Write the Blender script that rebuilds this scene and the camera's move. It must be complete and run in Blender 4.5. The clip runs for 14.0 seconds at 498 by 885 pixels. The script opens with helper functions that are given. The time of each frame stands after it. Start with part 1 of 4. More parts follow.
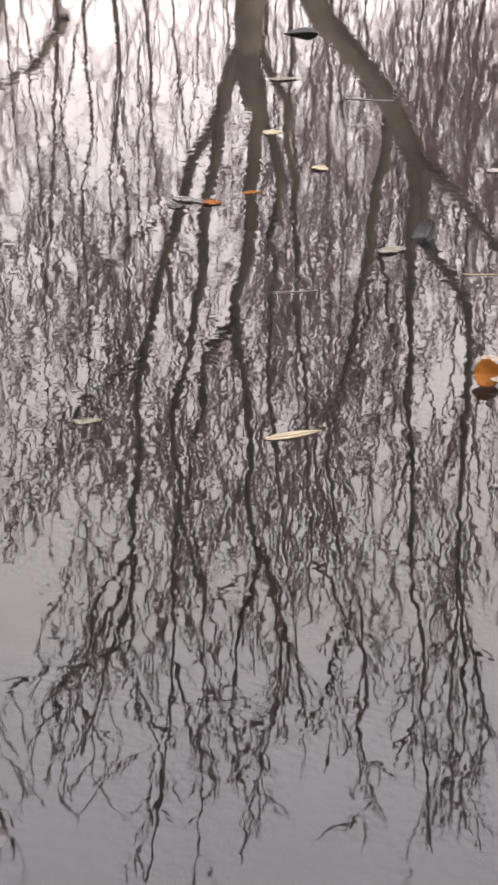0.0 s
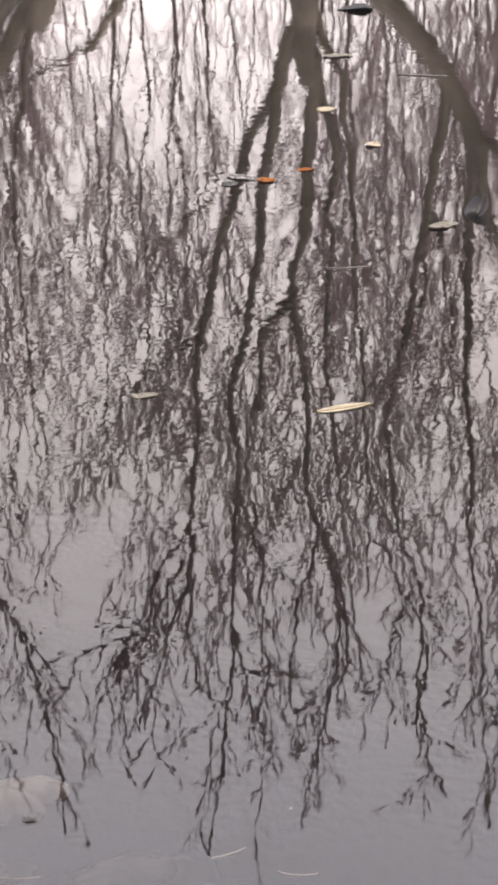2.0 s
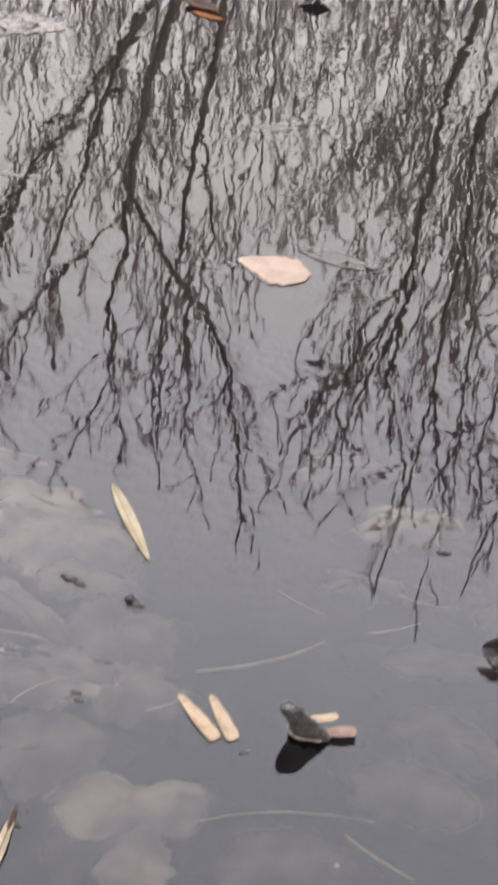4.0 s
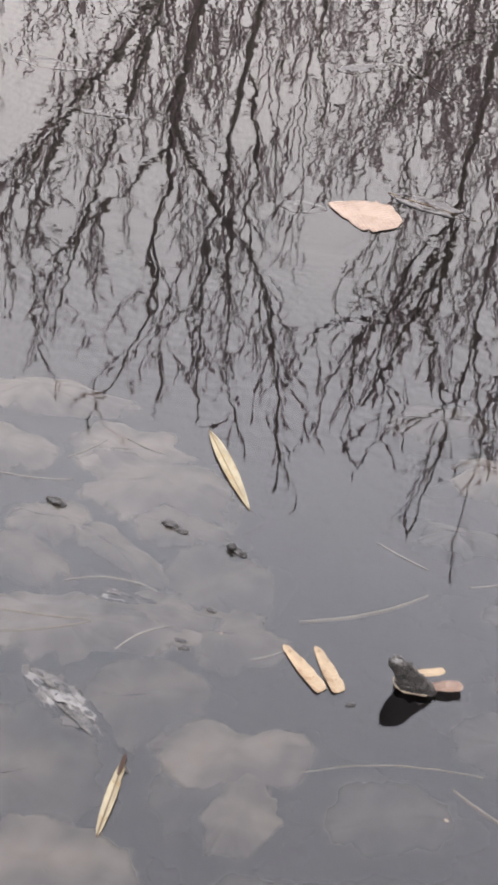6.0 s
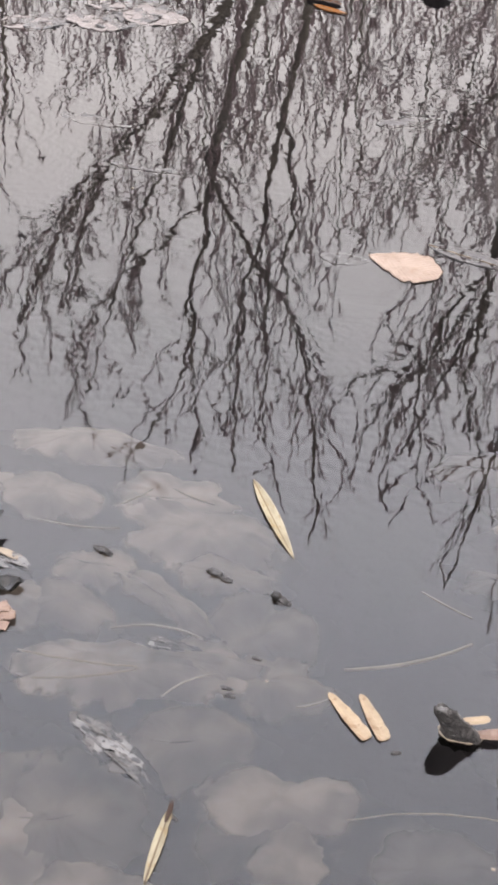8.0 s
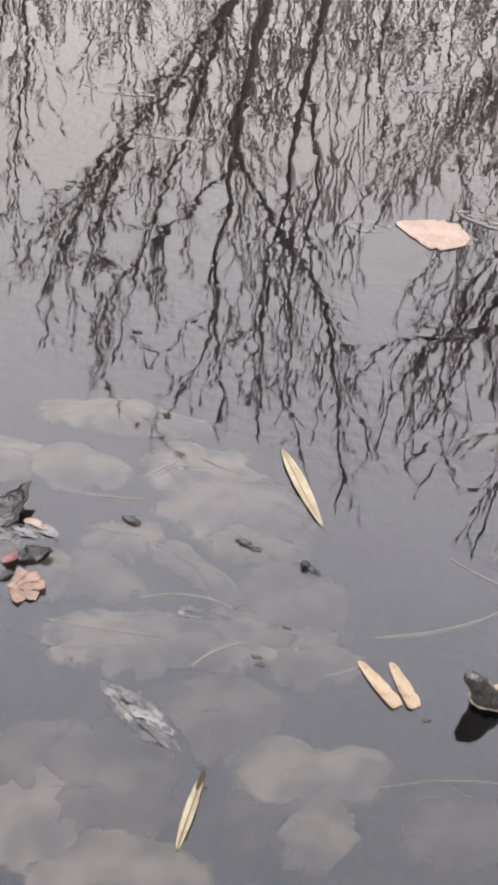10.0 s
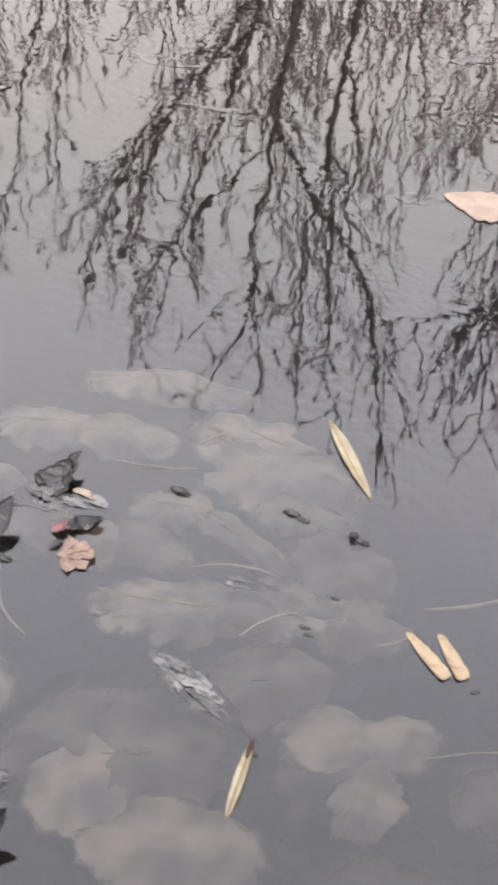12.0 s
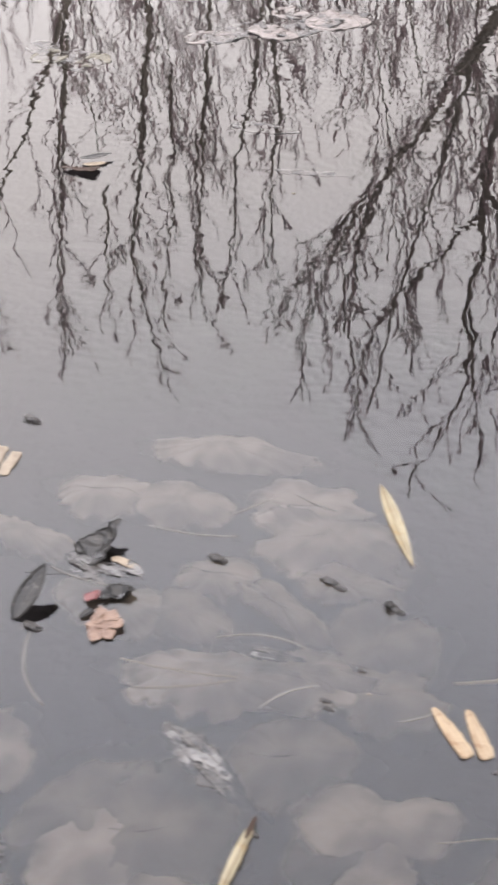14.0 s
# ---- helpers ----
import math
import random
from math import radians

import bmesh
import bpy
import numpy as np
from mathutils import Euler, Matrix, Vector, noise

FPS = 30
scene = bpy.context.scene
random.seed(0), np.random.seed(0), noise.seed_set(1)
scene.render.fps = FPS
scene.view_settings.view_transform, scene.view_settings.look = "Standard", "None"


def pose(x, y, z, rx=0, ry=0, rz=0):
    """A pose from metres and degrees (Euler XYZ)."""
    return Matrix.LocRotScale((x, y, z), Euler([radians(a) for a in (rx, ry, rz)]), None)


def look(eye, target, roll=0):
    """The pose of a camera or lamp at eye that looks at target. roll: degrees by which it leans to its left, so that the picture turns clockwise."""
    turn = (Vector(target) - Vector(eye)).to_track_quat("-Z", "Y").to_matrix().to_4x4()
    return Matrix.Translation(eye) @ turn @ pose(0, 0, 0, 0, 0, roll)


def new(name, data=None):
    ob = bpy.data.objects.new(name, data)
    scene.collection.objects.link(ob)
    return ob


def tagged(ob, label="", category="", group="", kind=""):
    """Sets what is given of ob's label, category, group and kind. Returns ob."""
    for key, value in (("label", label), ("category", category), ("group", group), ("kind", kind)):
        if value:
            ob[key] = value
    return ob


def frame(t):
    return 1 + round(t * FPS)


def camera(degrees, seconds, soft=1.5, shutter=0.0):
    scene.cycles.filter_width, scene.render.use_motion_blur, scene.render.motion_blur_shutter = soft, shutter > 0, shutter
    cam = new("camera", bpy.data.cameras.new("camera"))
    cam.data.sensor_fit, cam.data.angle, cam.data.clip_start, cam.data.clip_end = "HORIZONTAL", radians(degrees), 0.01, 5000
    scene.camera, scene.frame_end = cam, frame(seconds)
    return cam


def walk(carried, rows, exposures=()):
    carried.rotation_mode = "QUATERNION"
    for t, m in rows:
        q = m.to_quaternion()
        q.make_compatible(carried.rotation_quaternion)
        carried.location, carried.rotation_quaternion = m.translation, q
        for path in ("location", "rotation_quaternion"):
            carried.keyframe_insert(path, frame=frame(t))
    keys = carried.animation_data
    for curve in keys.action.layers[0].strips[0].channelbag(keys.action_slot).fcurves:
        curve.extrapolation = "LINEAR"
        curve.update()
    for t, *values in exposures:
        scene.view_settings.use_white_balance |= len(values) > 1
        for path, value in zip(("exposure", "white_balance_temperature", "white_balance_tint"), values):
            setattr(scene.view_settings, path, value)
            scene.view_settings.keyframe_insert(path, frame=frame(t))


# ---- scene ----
cam = camera(20, 14.0, soft=3.2, shutter=0.5)
PATH = [
    (0, pose(0.056, -0.051, 1.009, 62.15, -0.90, -0.33)),
    (0.5, pose(0.073, -0.063, 1.025, 62.10, -0.67, -0.69)),
    (1, pose(0.064, -0.072, 1.035, 62.11, -0.92, -0.73)),
    (1.5, pose(0.063, -0.076, 1.038, 61.92, -0.52, -0.02)),
    (2, pose(0.066, -0.106, 1.033, 61.16, 0.48, 1.66)),
    (2.5, pose(0.054, -0.099, 1.016, 60.29, 0.45, 3.55)),
    (3, pose(-0.063, -0.082, 1.006, 57.58, -0.50, 5.73)),
    (3.5, pose(-0.164, -0.094, 0.973, 54.00, -1.09, 9.65)),
    (4, pose(-0.212, -0.118, 1.004, 50.62, -2.53, 12.34)),
    (4.2, pose(-0.225, -0.102, 1.004, 49.41, -2.23, 12.47)),
    (6.3, pose(-0.287, -0.124, 1.002, 47.90, -2.69, 14.37)),
    (6.5, pose(-0.287, -0.127, 1.003, 47.84, -2.62, 14.49)),
    (7, pose(-0.287, -0.128, 1.006, 48.09, -2.41, 14.67)),
    (7.5, pose(-0.292, -0.131, 1.007, 49.22, -1.99, 15.07)),
    (8, pose(-0.291, -0.133, 1.012, 50.00, -1.64, 15.18)),
    (8.5, pose(-0.289, -0.134, 1.016, 50.78, -1.56, 15.20)),
    (9, pose(-0.292, -0.129, 1.014, 51.51, -1.28, 15.29)),
    (9.2, pose(-0.293, -0.131, 1.014, 51.15, -0.98, 15.64)),
    (11.3, pose(-0.296, -0.134, 0.997, 46.76, -0.55, 15.58)),
    (11.5, pose(-0.298, -0.133, 1.001, 47.30, -0.72, 15.46)),
    (12, pose(-0.305, -0.140, 1.006, 47.82, 0.07, 17.00)),
    (12.5, pose(-0.306, -0.143, 0.997, 48.46, 2.04, 19.61)),
    (13, pose(-0.287, -0.133, 1.004, 49.91, 4.25, 22.18)),
    (13.5, pose(-0.226, -0.101, 0.996, 50.89, 5.88, 23.75)),
    (14, pose(-0.126, -0.047, 0.961, 51.22, 7.02, 23.80)),
]
EXPOSURES = [(0.0, 3.0, 7000, 20), (2.5, 3.0, 7000, 21), (3.8, 3.02, 6740, 17), (14.0, 3.09, 6740, 17)]
RIPPLE_NEAR, RIPPLE_FAR = 0.85, 1.1
WATER_TINT, WATER_IOR = (0.315, 0.295, 0.285), 1.45
CLOUD_LOW, CLOUD_HIGH, CLOUD_OVERHEAD = 2.8, 11.4, 0.58
walk(cam, PATH, exposures=EXPOSURES)

# ---- overcast daylight: a cloud sheet, brighter overhead than at the horizon, with a little clear sky glow in it ----
world = bpy.data.worlds.new("sky")
scene.world = world
world.use_nodes = True
wn = world.node_tree
sky = wn.nodes.new("ShaderNodeTexSky")
sky.sky_type = 'NISHITA'
sky.sun_disc = False
sky.sun_elevation = radians(52)
sky.sun_rotation = radians(105)
sky.air_density = 1.0
sky.dust_density = 3.0
sky.ozone_density = 1.0
veil = wn.nodes.new("ShaderNodeHueSaturation")      # cloud takes the blue out of the sky
veil.inputs["Saturation"].default_value = 0.25
wn.links.new(sky.outputs[0], veil.inputs["Color"])
up = wn.nodes.new("ShaderNodeSeparateXYZ")
wn.links.new(wn.nodes.new("ShaderNodeTexCoord").outputs["Generated"], up.inputs[0])
height = wn.nodes.new("ShaderNodeMapRange")
height.inputs[1].default_value, height.inputs[2].default_value = 0.0, 1.0
height.inputs[3].default_value, height.inputs[4].default_value = CLOUD_LOW, CLOUD_HIGH
wn.links.new(up.outputs[2], height.inputs[0])
cloud = wn.nodes.new("ShaderNodeMix")
cloud.data_type = 'RGBA'
cloud.inputs[0].default_value = 0.85
wn.links.new(veil.outputs[0], cloud.inputs[6])
shade = wn.nodes.new("ShaderNodeMapRange")         # thinner, bluer cloud overhead
shade.inputs[1].default_value, shade.inputs[2].default_value = 0.46, 0.74
wn.links.new(up.outputs[2], shade.inputs[0])
hue = wn.nodes.new("ShaderNodeMix")
hue.data_type = 'RGBA'
hue.inputs[6].default_value, hue.inputs[7].default_value = (1.02, 1.0, 0.98, 1), (0.935, 1.0, 1.10, 1)
wn.links.new(shade.outputs[0], hue.inputs[0])
sheet = wn.nodes.new("ShaderNodeVectorMath")
sheet.operation = 'MULTIPLY'
wn.links.new(hue.outputs[2], sheet.inputs[0])
thick = wn.nodes.new("ShaderNodeMapRange")         # heavier cloud overhead than over the trees
thick.interpolation_type = 'SMOOTHSTEP'
thick.inputs[1].default_value, thick.inputs[2].default_value = 0.62, 0.92
thick.inputs[3].default_value, thick.inputs[4].default_value = 1.0, CLOUD_OVERHEAD
wn.links.new(up.outputs[2], thick.inputs[0])
bright = wn.nodes.new("ShaderNodeMath")
bright.operation = 'MULTIPLY'
wn.links.new(height.outputs[0], bright.inputs[0])
wn.links.new(thick.outputs[0], bright.inputs[1])
wn.links.new(bright.outputs[0], sheet.inputs[1])
wn.links.new(sheet.outputs[0], cloud.inputs[7])
wn.links.new(cloud.outputs[2], wn.nodes["Background"].inputs[0])
wn.nodes["Background"].inputs[1].default_value = 0.12

sun = new("sun", bpy.data.lights.new("sun", 'SUN'))
sun.data.energy = 0.5
sun.data.angle = radians(14)
sun.data.color = (1.0, 0.96, 0.9)
sun.matrix_world = look((0, 0, 0), (-0.59, 0.16, -0.79))


# ---- materials ----
def material(name):
    m = bpy.data.materials.new(name)
    m.use_nodes = True
    m.node_tree.nodes.clear()
    return m, m.node_tree.nodes, m.node_tree.links


def maths(N, L, op, a, b=None, c=None):
    n = N.new("ShaderNodeMath")
    n.operation = op
    for i, v in enumerate((a, b, c)):
        if v is None:
            continue
        if isinstance(v, (int, float)):
            n.inputs[i].default_value = v
        else:
            L.new(v, n.inputs[i])
    return n.outputs[0]


def speckle(N, L, vec, scale, detail=3.0, rough=0.5):
    n = N.new("ShaderNodeTexNoise")
    n.inputs["Scale"].default_value = scale
    n.inputs["Detail"].default_value = detail
    n.inputs["Roughness"].default_value = rough
    L.new(vec, n.inputs["Vector"])
    return n.outputs[0]


def blend(N, L, fac, a, b):
    n = N.new("ShaderNodeMix")
    n.data_type = 'RGBA'
    if isinstance(fac, (int, float)):
        n.inputs[0].default_value = fac
    else:
        L.new(fac, n.inputs[0])
    for sock, v in ((n.inputs[6], a), (n.inputs[7], b)):
        if isinstance(v, tuple):
            sock.default_value = (*v, 1)
        else:
            L.new(v, sock)
    return n.outputs[2]


def steps(N, L, v, lo, hi):
    n = N.new("ShaderNodeMapRange")
    n.interpolation_type = 'SMOOTHSTEP'
    n.inputs[1].default_value, n.inputs[2].default_value = lo, hi
    L.new(v, n.inputs[0])
    return n.outputs[0]


def surface(name, light, dark, rough=0.6, small=60, big=9, bump=0.0006, bump_scale=140, random_tone=0.25, veins=0.0, spots=None, coat=0.0, dull_patches=None, gloss=0.3, faded_rim=None):
    """Principled surface: two noises mix light and dark, each object has its own tone, fine relief on top."""
    m, N, L = material(name)
    co = N.new("ShaderNodeTexCoord").outputs["Object"]
    info = N.new("ShaderNodeObjectInfo")
    a = steps(N, L, speckle(N, L, co, big, 4), 0.35, 0.68)
    b = speckle(N, L, co, small, 5, 0.65)
    f = maths(N, L, 'ADD', maths(N, L, 'MULTIPLY', a, 0.6), maths(N, L, 'MULTIPLY', b, 0.5))
    col = blend(N, L, f, light, dark)
    if spots:
        s = steps(N, L, speckle(N, L, co, small * 0.6, 2), 0.6, 0.68)
        col = blend(N, L, s, col, spots)
    if dull_patches:
        cover = steps(N, L, speckle(N, L, co, 17, 1.5), 0.3, 0.75)
        col = blend(N, L, cover, col, dull_patches)
    tone = maths(N, L, 'MULTIPLY_ADD', info.outputs["Random"], random_tone, 1 - random_tone / 2)
    hsv = N.new("ShaderNodeHueSaturation")
    L.new(col, hsv.inputs["Color"])
    L.new(tone, hsv.inputs["Value"])
    col = hsv.outputs[0]
    h = maths(N, L, 'MULTIPLY', speckle(N, L, co, bump_scale, 4), bump)
    if veins:
        xyz = N.new("ShaderNodeSeparateXYZ")
        L.new(co, xyz.inputs[0])
        run = maths(N, L, 'MULTIPLY_ADD', maths(N, L, 'ABSOLUTE', xyz.outputs[1]), -1.1, xyz.outputs[0])
        wave = maths(N, L, 'SINE', maths(N, L, 'MULTIPLY', run, veins))
        h = maths(N, L, 'ADD', h, maths(N, L, 'MULTIPLY', maths(N, L, 'POWER', maths(N, L, 'ABSOLUTE', wave), 6.0), bump * 0.25))
    bp = N.new("ShaderNodeBump")
    bp.inputs["Distance"].default_value = 1.0
    L.new(h, bp.inputs["Height"])
    p = N.new("ShaderNodeBsdfPrincipled")
    L.new(col, p.inputs["Base Color"])
    L.new(bp.outputs[0], p.inputs["Normal"])
    L.new(maths(N, L, 'MULTIPLY_ADD', b, 0.2, rough - 0.1), p.inputs["Roughness"])
    p.inputs["Coat Weight"].default_value = coat
    p.inputs["Specular IOR Level"].default_value = gloss
    p.inputs["Coat Roughness"].default_value = 0.1
    out = N.new("ShaderNodeOutputMaterial")
    L.new(p.outputs[0], out.inputs[0])
    if faded_rim:                                           # the ragged rim fades out, standing in for the blur of murky water
        flat = N.new("ShaderNodeVectorMath")
        flat.operation = 'MULTIPLY_ADD'
        L.new(N.new("ShaderNodeTexCoord").outputs["Generated"], flat.inputs[0])
        flat.inputs[1].default_value, flat.inputs[2].default_value = (2, 2, 0), (-1, -1, 0)
        far = N.new("ShaderNodeVectorMath")
        far.operation = 'LENGTH'
        L.new(flat.outputs[0], far.inputs[0])
        rim = maths(N, L, 'ADD', far.outputs["Value"], maths(N, L, 'MULTIPLY_ADD', speckle(N, L, co, 40, 3), 0.5, -0.05))
        mix = N.new("ShaderNodeMixShader")
        L.new(steps(N, L, rim, faded_rim[0], faded_rim[1]), mix.inputs[0])
        L.new(p.outputs[0], mix.inputs[1])
        L.new(N.new("ShaderNodeBsdfTransparent").outputs[0], mix.inputs[2])
        L.new(mix.outputs[0], out.inputs[0])
    return m


def pond_water():
    """Still water with fine wind ripples: mirror gloss by Fresnel, its IOR raised above water's to brighten
    reflections, over a dark, tinted body.
    """
    m, N, L = material("pond_water")
    pos = N.new("ShaderNodeNewGeometry").outputs["Position"]
    turn = N.new("ShaderNodeMapping")
    turn.inputs["Rotation"].default_value = (0, 0, radians(12))
    turn.inputs["Scale"].default_value = (1.0, 0.85, 1.0)
    L.new(pos, turn.inputs[0])
    co = turn.outputs[0]
    xyz = N.new("ShaderNodeSeparateXYZ")
    L.new(pos, xyz.inputs[0])
    offshore = steps(N, L, xyz.outputs[1], 0.9, 3.2)         # sheltered by the near bank, livelier away from it
    gust = steps(N, L, speckle(N, L, co, 2.1, 2), 0.3, 0.7)
    amount = maths(N, L, 'MULTIPLY_ADD', gust, 0.5, maths(N, L, 'MULTIPLY_ADD', offshore, RIPPLE_FAR, RIPPLE_NEAR))
    crest = N.new("ShaderNodeMapping")                        # the finest ripples run towards the bank, crests along it
    crest.inputs["Rotation"].default_value = (0, 0, radians(-6))
    crest.inputs["Scale"].default_value = (0.5, 1.2, 1.0)
    L.new(pos, crest.inputs[0])
    fine = maths(N, L, 'MULTIPLY', speckle(N, L, crest.outputs[0], 84, 0.0), 1.6e-5)
    middle = maths(N, L, 'MULTIPLY', speckle(N, L, co, 42, 0.0), 3.8e-5)
    long_wave = maths(N, L, 'MULTIPLY', speckle(N, L, co, 8, 1.0), 6.0e-5)
    h = maths(N, L, 'ADD', maths(N, L, 'ADD', fine, middle), long_wave)
    h = maths(N, L, 'MULTIPLY', h, amount)
    bp = N.new("ShaderNodeBump")
    bp.inputs["Distance"].default_value = 1.0
    L.new(h, bp.inputs["Height"])
    gl = N.new("ShaderNodeBsdfGlossy")
    gl.inputs["Roughness"].default_value = 0.0
    L.new(bp.outputs[0], gl.inputs["Normal"])
    clear = N.new("ShaderNodeBsdfTransparent")
    clear.inputs["Color"].default_value = (*WATER_TINT, 1)
    fr = N.new("ShaderNodeFresnel")
    fr.inputs["IOR"].default_value = WATER_IOR
    mix = N.new("ShaderNodeMixShader")
    L.new(fr.outputs[0], mix.inputs[0])
    L.new(clear.outputs[0], mix.inputs[1])
    L.new(gl.outputs[0], mix.inputs[2])
    L.new(mix.outputs[0], N.new("ShaderNodeOutputMaterial").inputs[0])
    return m


WATER = pond_water()
MUD = surface("mud", (0.045, 0.046, 0.05), (0.022, 0.022, 0.024), 0.7, 25, 3, 0.002, 60, 0)
EARTH = surface("bank_earth", (0.034, 0.026, 0.018), (0.016, 0.012, 0.009), 0.85, 18, 2, 0.006, 40, 0, spots=(0.03, 0.031, 0.014))
BARK = surface("bark", (0.165, 0.14, 0.108), (0.085, 0.071, 0.056), 0.8, 30, 5, 0.004, 60, 0.15)
TWIG = surface("twig_bark", (0.36, 0.268, 0.275), (0.23, 0.168, 0.172), 0.75, 30, 4, 0.001, 80, 0.1)
STRAW = surface("pale_dry_leaf", (0.128, 0.112, 0.072), (0.07, 0.056, 0.031), 0.5, 190, 45, 0.0007, 420, 0.2, spots=(0.085, 0.06, 0.026), coat=0.03)
TAN = surface("tan_dry_leaf", (0.135, 0.103, 0.064), (0.085, 0.058, 0.033), 0.55, 190, 45, 0.0008, 380, 0.2, spots=(0.075, 0.045, 0.022), coat=0.03)
PINK = surface("pinkish_beige_leaf", (0.125, 0.093, 0.071), (0.085, 0.06, 0.044), 0.55, 150, 34, 0.0008, 300, 0.1, veins=420, spots=(0.085, 0.056, 0.038), coat=0.02)
PALE = surface("bleached_leaf", (0.118, 0.096, 0.07), (0.066, 0.051, 0.035), 0.55, 200, 55, 0.0009, 300, 0.2, spots=(0.07, 0.053, 0.036), coat=0.02)
RIB = surface("leaf_rib", (0.085, 0.06, 0.03), (0.055, 0.038, 0.019), 0.6, 200, 40, 0.0002, 600, 0.1)
BLACK = surface("rotten_black_leaf", (0.0042, 0.0038, 0.0035), (0.0012, 0.0012, 0.0012), 0.4, 260, 60, 0.0014, 260, 0.3, spots=(0.018, 0.0168, 0.0155), coat=0.0, gloss=0.2)
WOOD = surface("rotten_wood", (0.042, 0.039, 0.037), (0.007, 0.007, 0.007), 0.7, 300, 90, 0.003, 260, 0.0, spots=(0.06, 0.057, 0.053), gloss=0.1)
CHAR = surface("charred_grey_leaf", (0.0115, 0.011, 0.0104), (0.0028, 0.0027, 0.0026), 0.4, 300, 90, 0.0016, 260, 0.2, spots=(0.03, 0.028, 0.0255), gloss=0.25)
HUSK = surface("wet_seed_husk", (0.011, 0.0092, 0.008), (0.002, 0.0018, 0.0018), 0.3, 420, 160, 0.0012, 380, 0.3, spots=(0.014, 0.013, 0.012), gloss=0.35)
WETGREY = surface("wet_grey_leaf", (0.034, 0.0315, 0.03), (0.018, 0.0168, 0.016), 0.45, 160, 45, 0.001, 200, 0.3, coat=0.02)
ORANGE = surface("orange_brown_leaf", (0.085, 0.028, 0.002), (0.045, 0.014, 0.001), 0.6, 140, 30, 0.0004, 300, 0.15, gloss=0.08)
TAWNY = surface("tawny_brown_leaf", (0.06, 0.042, 0.024), (0.024, 0.016, 0.01), 0.5, 160, 60, 0.0008, 300, 0.1, gloss=0.2)
RUST = surface("dark_rust_leaf", (0.02, 0.011, 0.007), (0.009, 0.0055, 0.004), 0.6, 150, 30, 0.0006, 300, 0.2, gloss=0.1)
REDDISH = surface("dark_red_leaf", (0.06, 0.014, 0.013), (0.03, 0.008, 0.008), 0.45, 150, 40, 0.0006, 300, 0.1, coat=0.04)
SALMON = surface("salmon_crumpled_leaf", (0.092, 0.062, 0.045), (0.055, 0.032, 0.022), 0.5, 240, 80, 0.0009, 260, 0.1, spots=(0.055, 0.032, 0.022), coat=0.02)
DRAB = surface("drab_green_brown_leaf", (0.045, 0.039, 0.024), (0.022, 0.02, 0.013), 0.5, 150, 30, 0.0006, 300, 0.2, coat=0.04)
SUNKEN = surface("sunken_leaf", (0.34, 0.31, 0.255), (0.185, 0.168, 0.142), 0.7, 90, 14, 0.0005, 150, 0.6, dull_patches=(0.10, 0.094, 0.088), faded_rim=(0.82, 1.02))
SUNKEN_PALE = surface("sunken_pale_leaf", (0.5, 0.462, 0.39), (0.285, 0.263, 0.222), 0.7, 90, 16, 0.0005, 150, 0.45, dull_patches=(0.16, 0.148, 0.135), faded_rim=(0.91, 1.05))
# darker copy of SUNKEN: the dimming of deeper water is put into its colour
SUNKEN_DIM = surface("dim_sunken_leaf", (0.15, 0.14, 0.125), (0.085, 0.08, 0.073), 0.8, 70, 12, 0.0006, 130, 0.4, dull_patches=(0.06, 0.06, 0.06), faded_rim=(0.7, 1.05))
SCUM = surface("wet_film", (0.046, 0.0435, 0.041), (0.009, 0.0086, 0.008), 0.28, 300, 110, 0.0015, 200, 0.2, coat=0.0)
SILVER = surface("silvery_wet_leaf", (0.05, 0.0475, 0.0445), (0.024, 0.0228, 0.0215), 0.3, 260, 90, 0.001, 220, 0.25, gloss=0.5)
REED = surface("sodden_straw", (0.46, 0.415, 0.31), (0.3, 0.265, 0.19), 0.6, 200, 30, 0.0003, 400, 0.2)
FILM = surface("pinkish_wet_film", (0.08, 0.069, 0.063), (0.05, 0.043, 0.039), 0.4, 120, 40, 0.001, 200, 0.25, coat=0.04)
STALK = surface("bleached_stalk", (0.054, 0.05, 0.043), (0.03, 0.0275, 0.024), 0.5, 200, 30, 0.0003, 400, 0.3, coat=0.02)


# ---- helpers of this scene ----
def mesh_from(name, verts, faces, material, smooth=True):
    me = bpy.data.meshes.new(name)
    me.from_pydata([tuple(v) for v in verts], [], faces)
    me.materials.append(material)
    if smooth:
        me.polygons.foreach_set("use_smooth", [True] * len(me.polygons))
    me.update()
    return me


def thing(name, label, category, x, y, z=0.0, heading=0.0, group="", tilt=0.0, roll=0.0):
    ob = new(name)
    ob.empty_display_size = 0.02
    ob.matrix_world = pose(x, y, z, roll, -tilt, heading)
    return tagged(ob, label, category, group)


def part(name, geometry, material, parent, label="", smooth=True, kind=""):
    ob = new(name, mesh_from(name, *geometry, material, smooth))
    ob.parent = parent
    return tagged(ob, label, kind=kind)


def wobble(p, scale, seed=0):
    return noise.noise(Vector((p[0] * scale + seed * 7.31, p[1] * scale - seed * 3.17, seed * 1.7)))


def lance(u):
    return math.sin(math.pi * min(1, max(0, u)) ** 0.85) ** 0.75


def spindle(u):
    return (4 * u * (1 - u)) ** 0.6


def broad(u):
    return math.sin(math.pi * u ** 0.8) ** 0.62


def ovate(u):
    return min(u * 1.75, 1.0) ** 0.75 * min((1 - u) * 3.4 + 0.18, 1.0) ** 0.8


def square(u):
    return min(1.0, 0.7 + 5 * u, 0.75 + 5 * (1 - u))


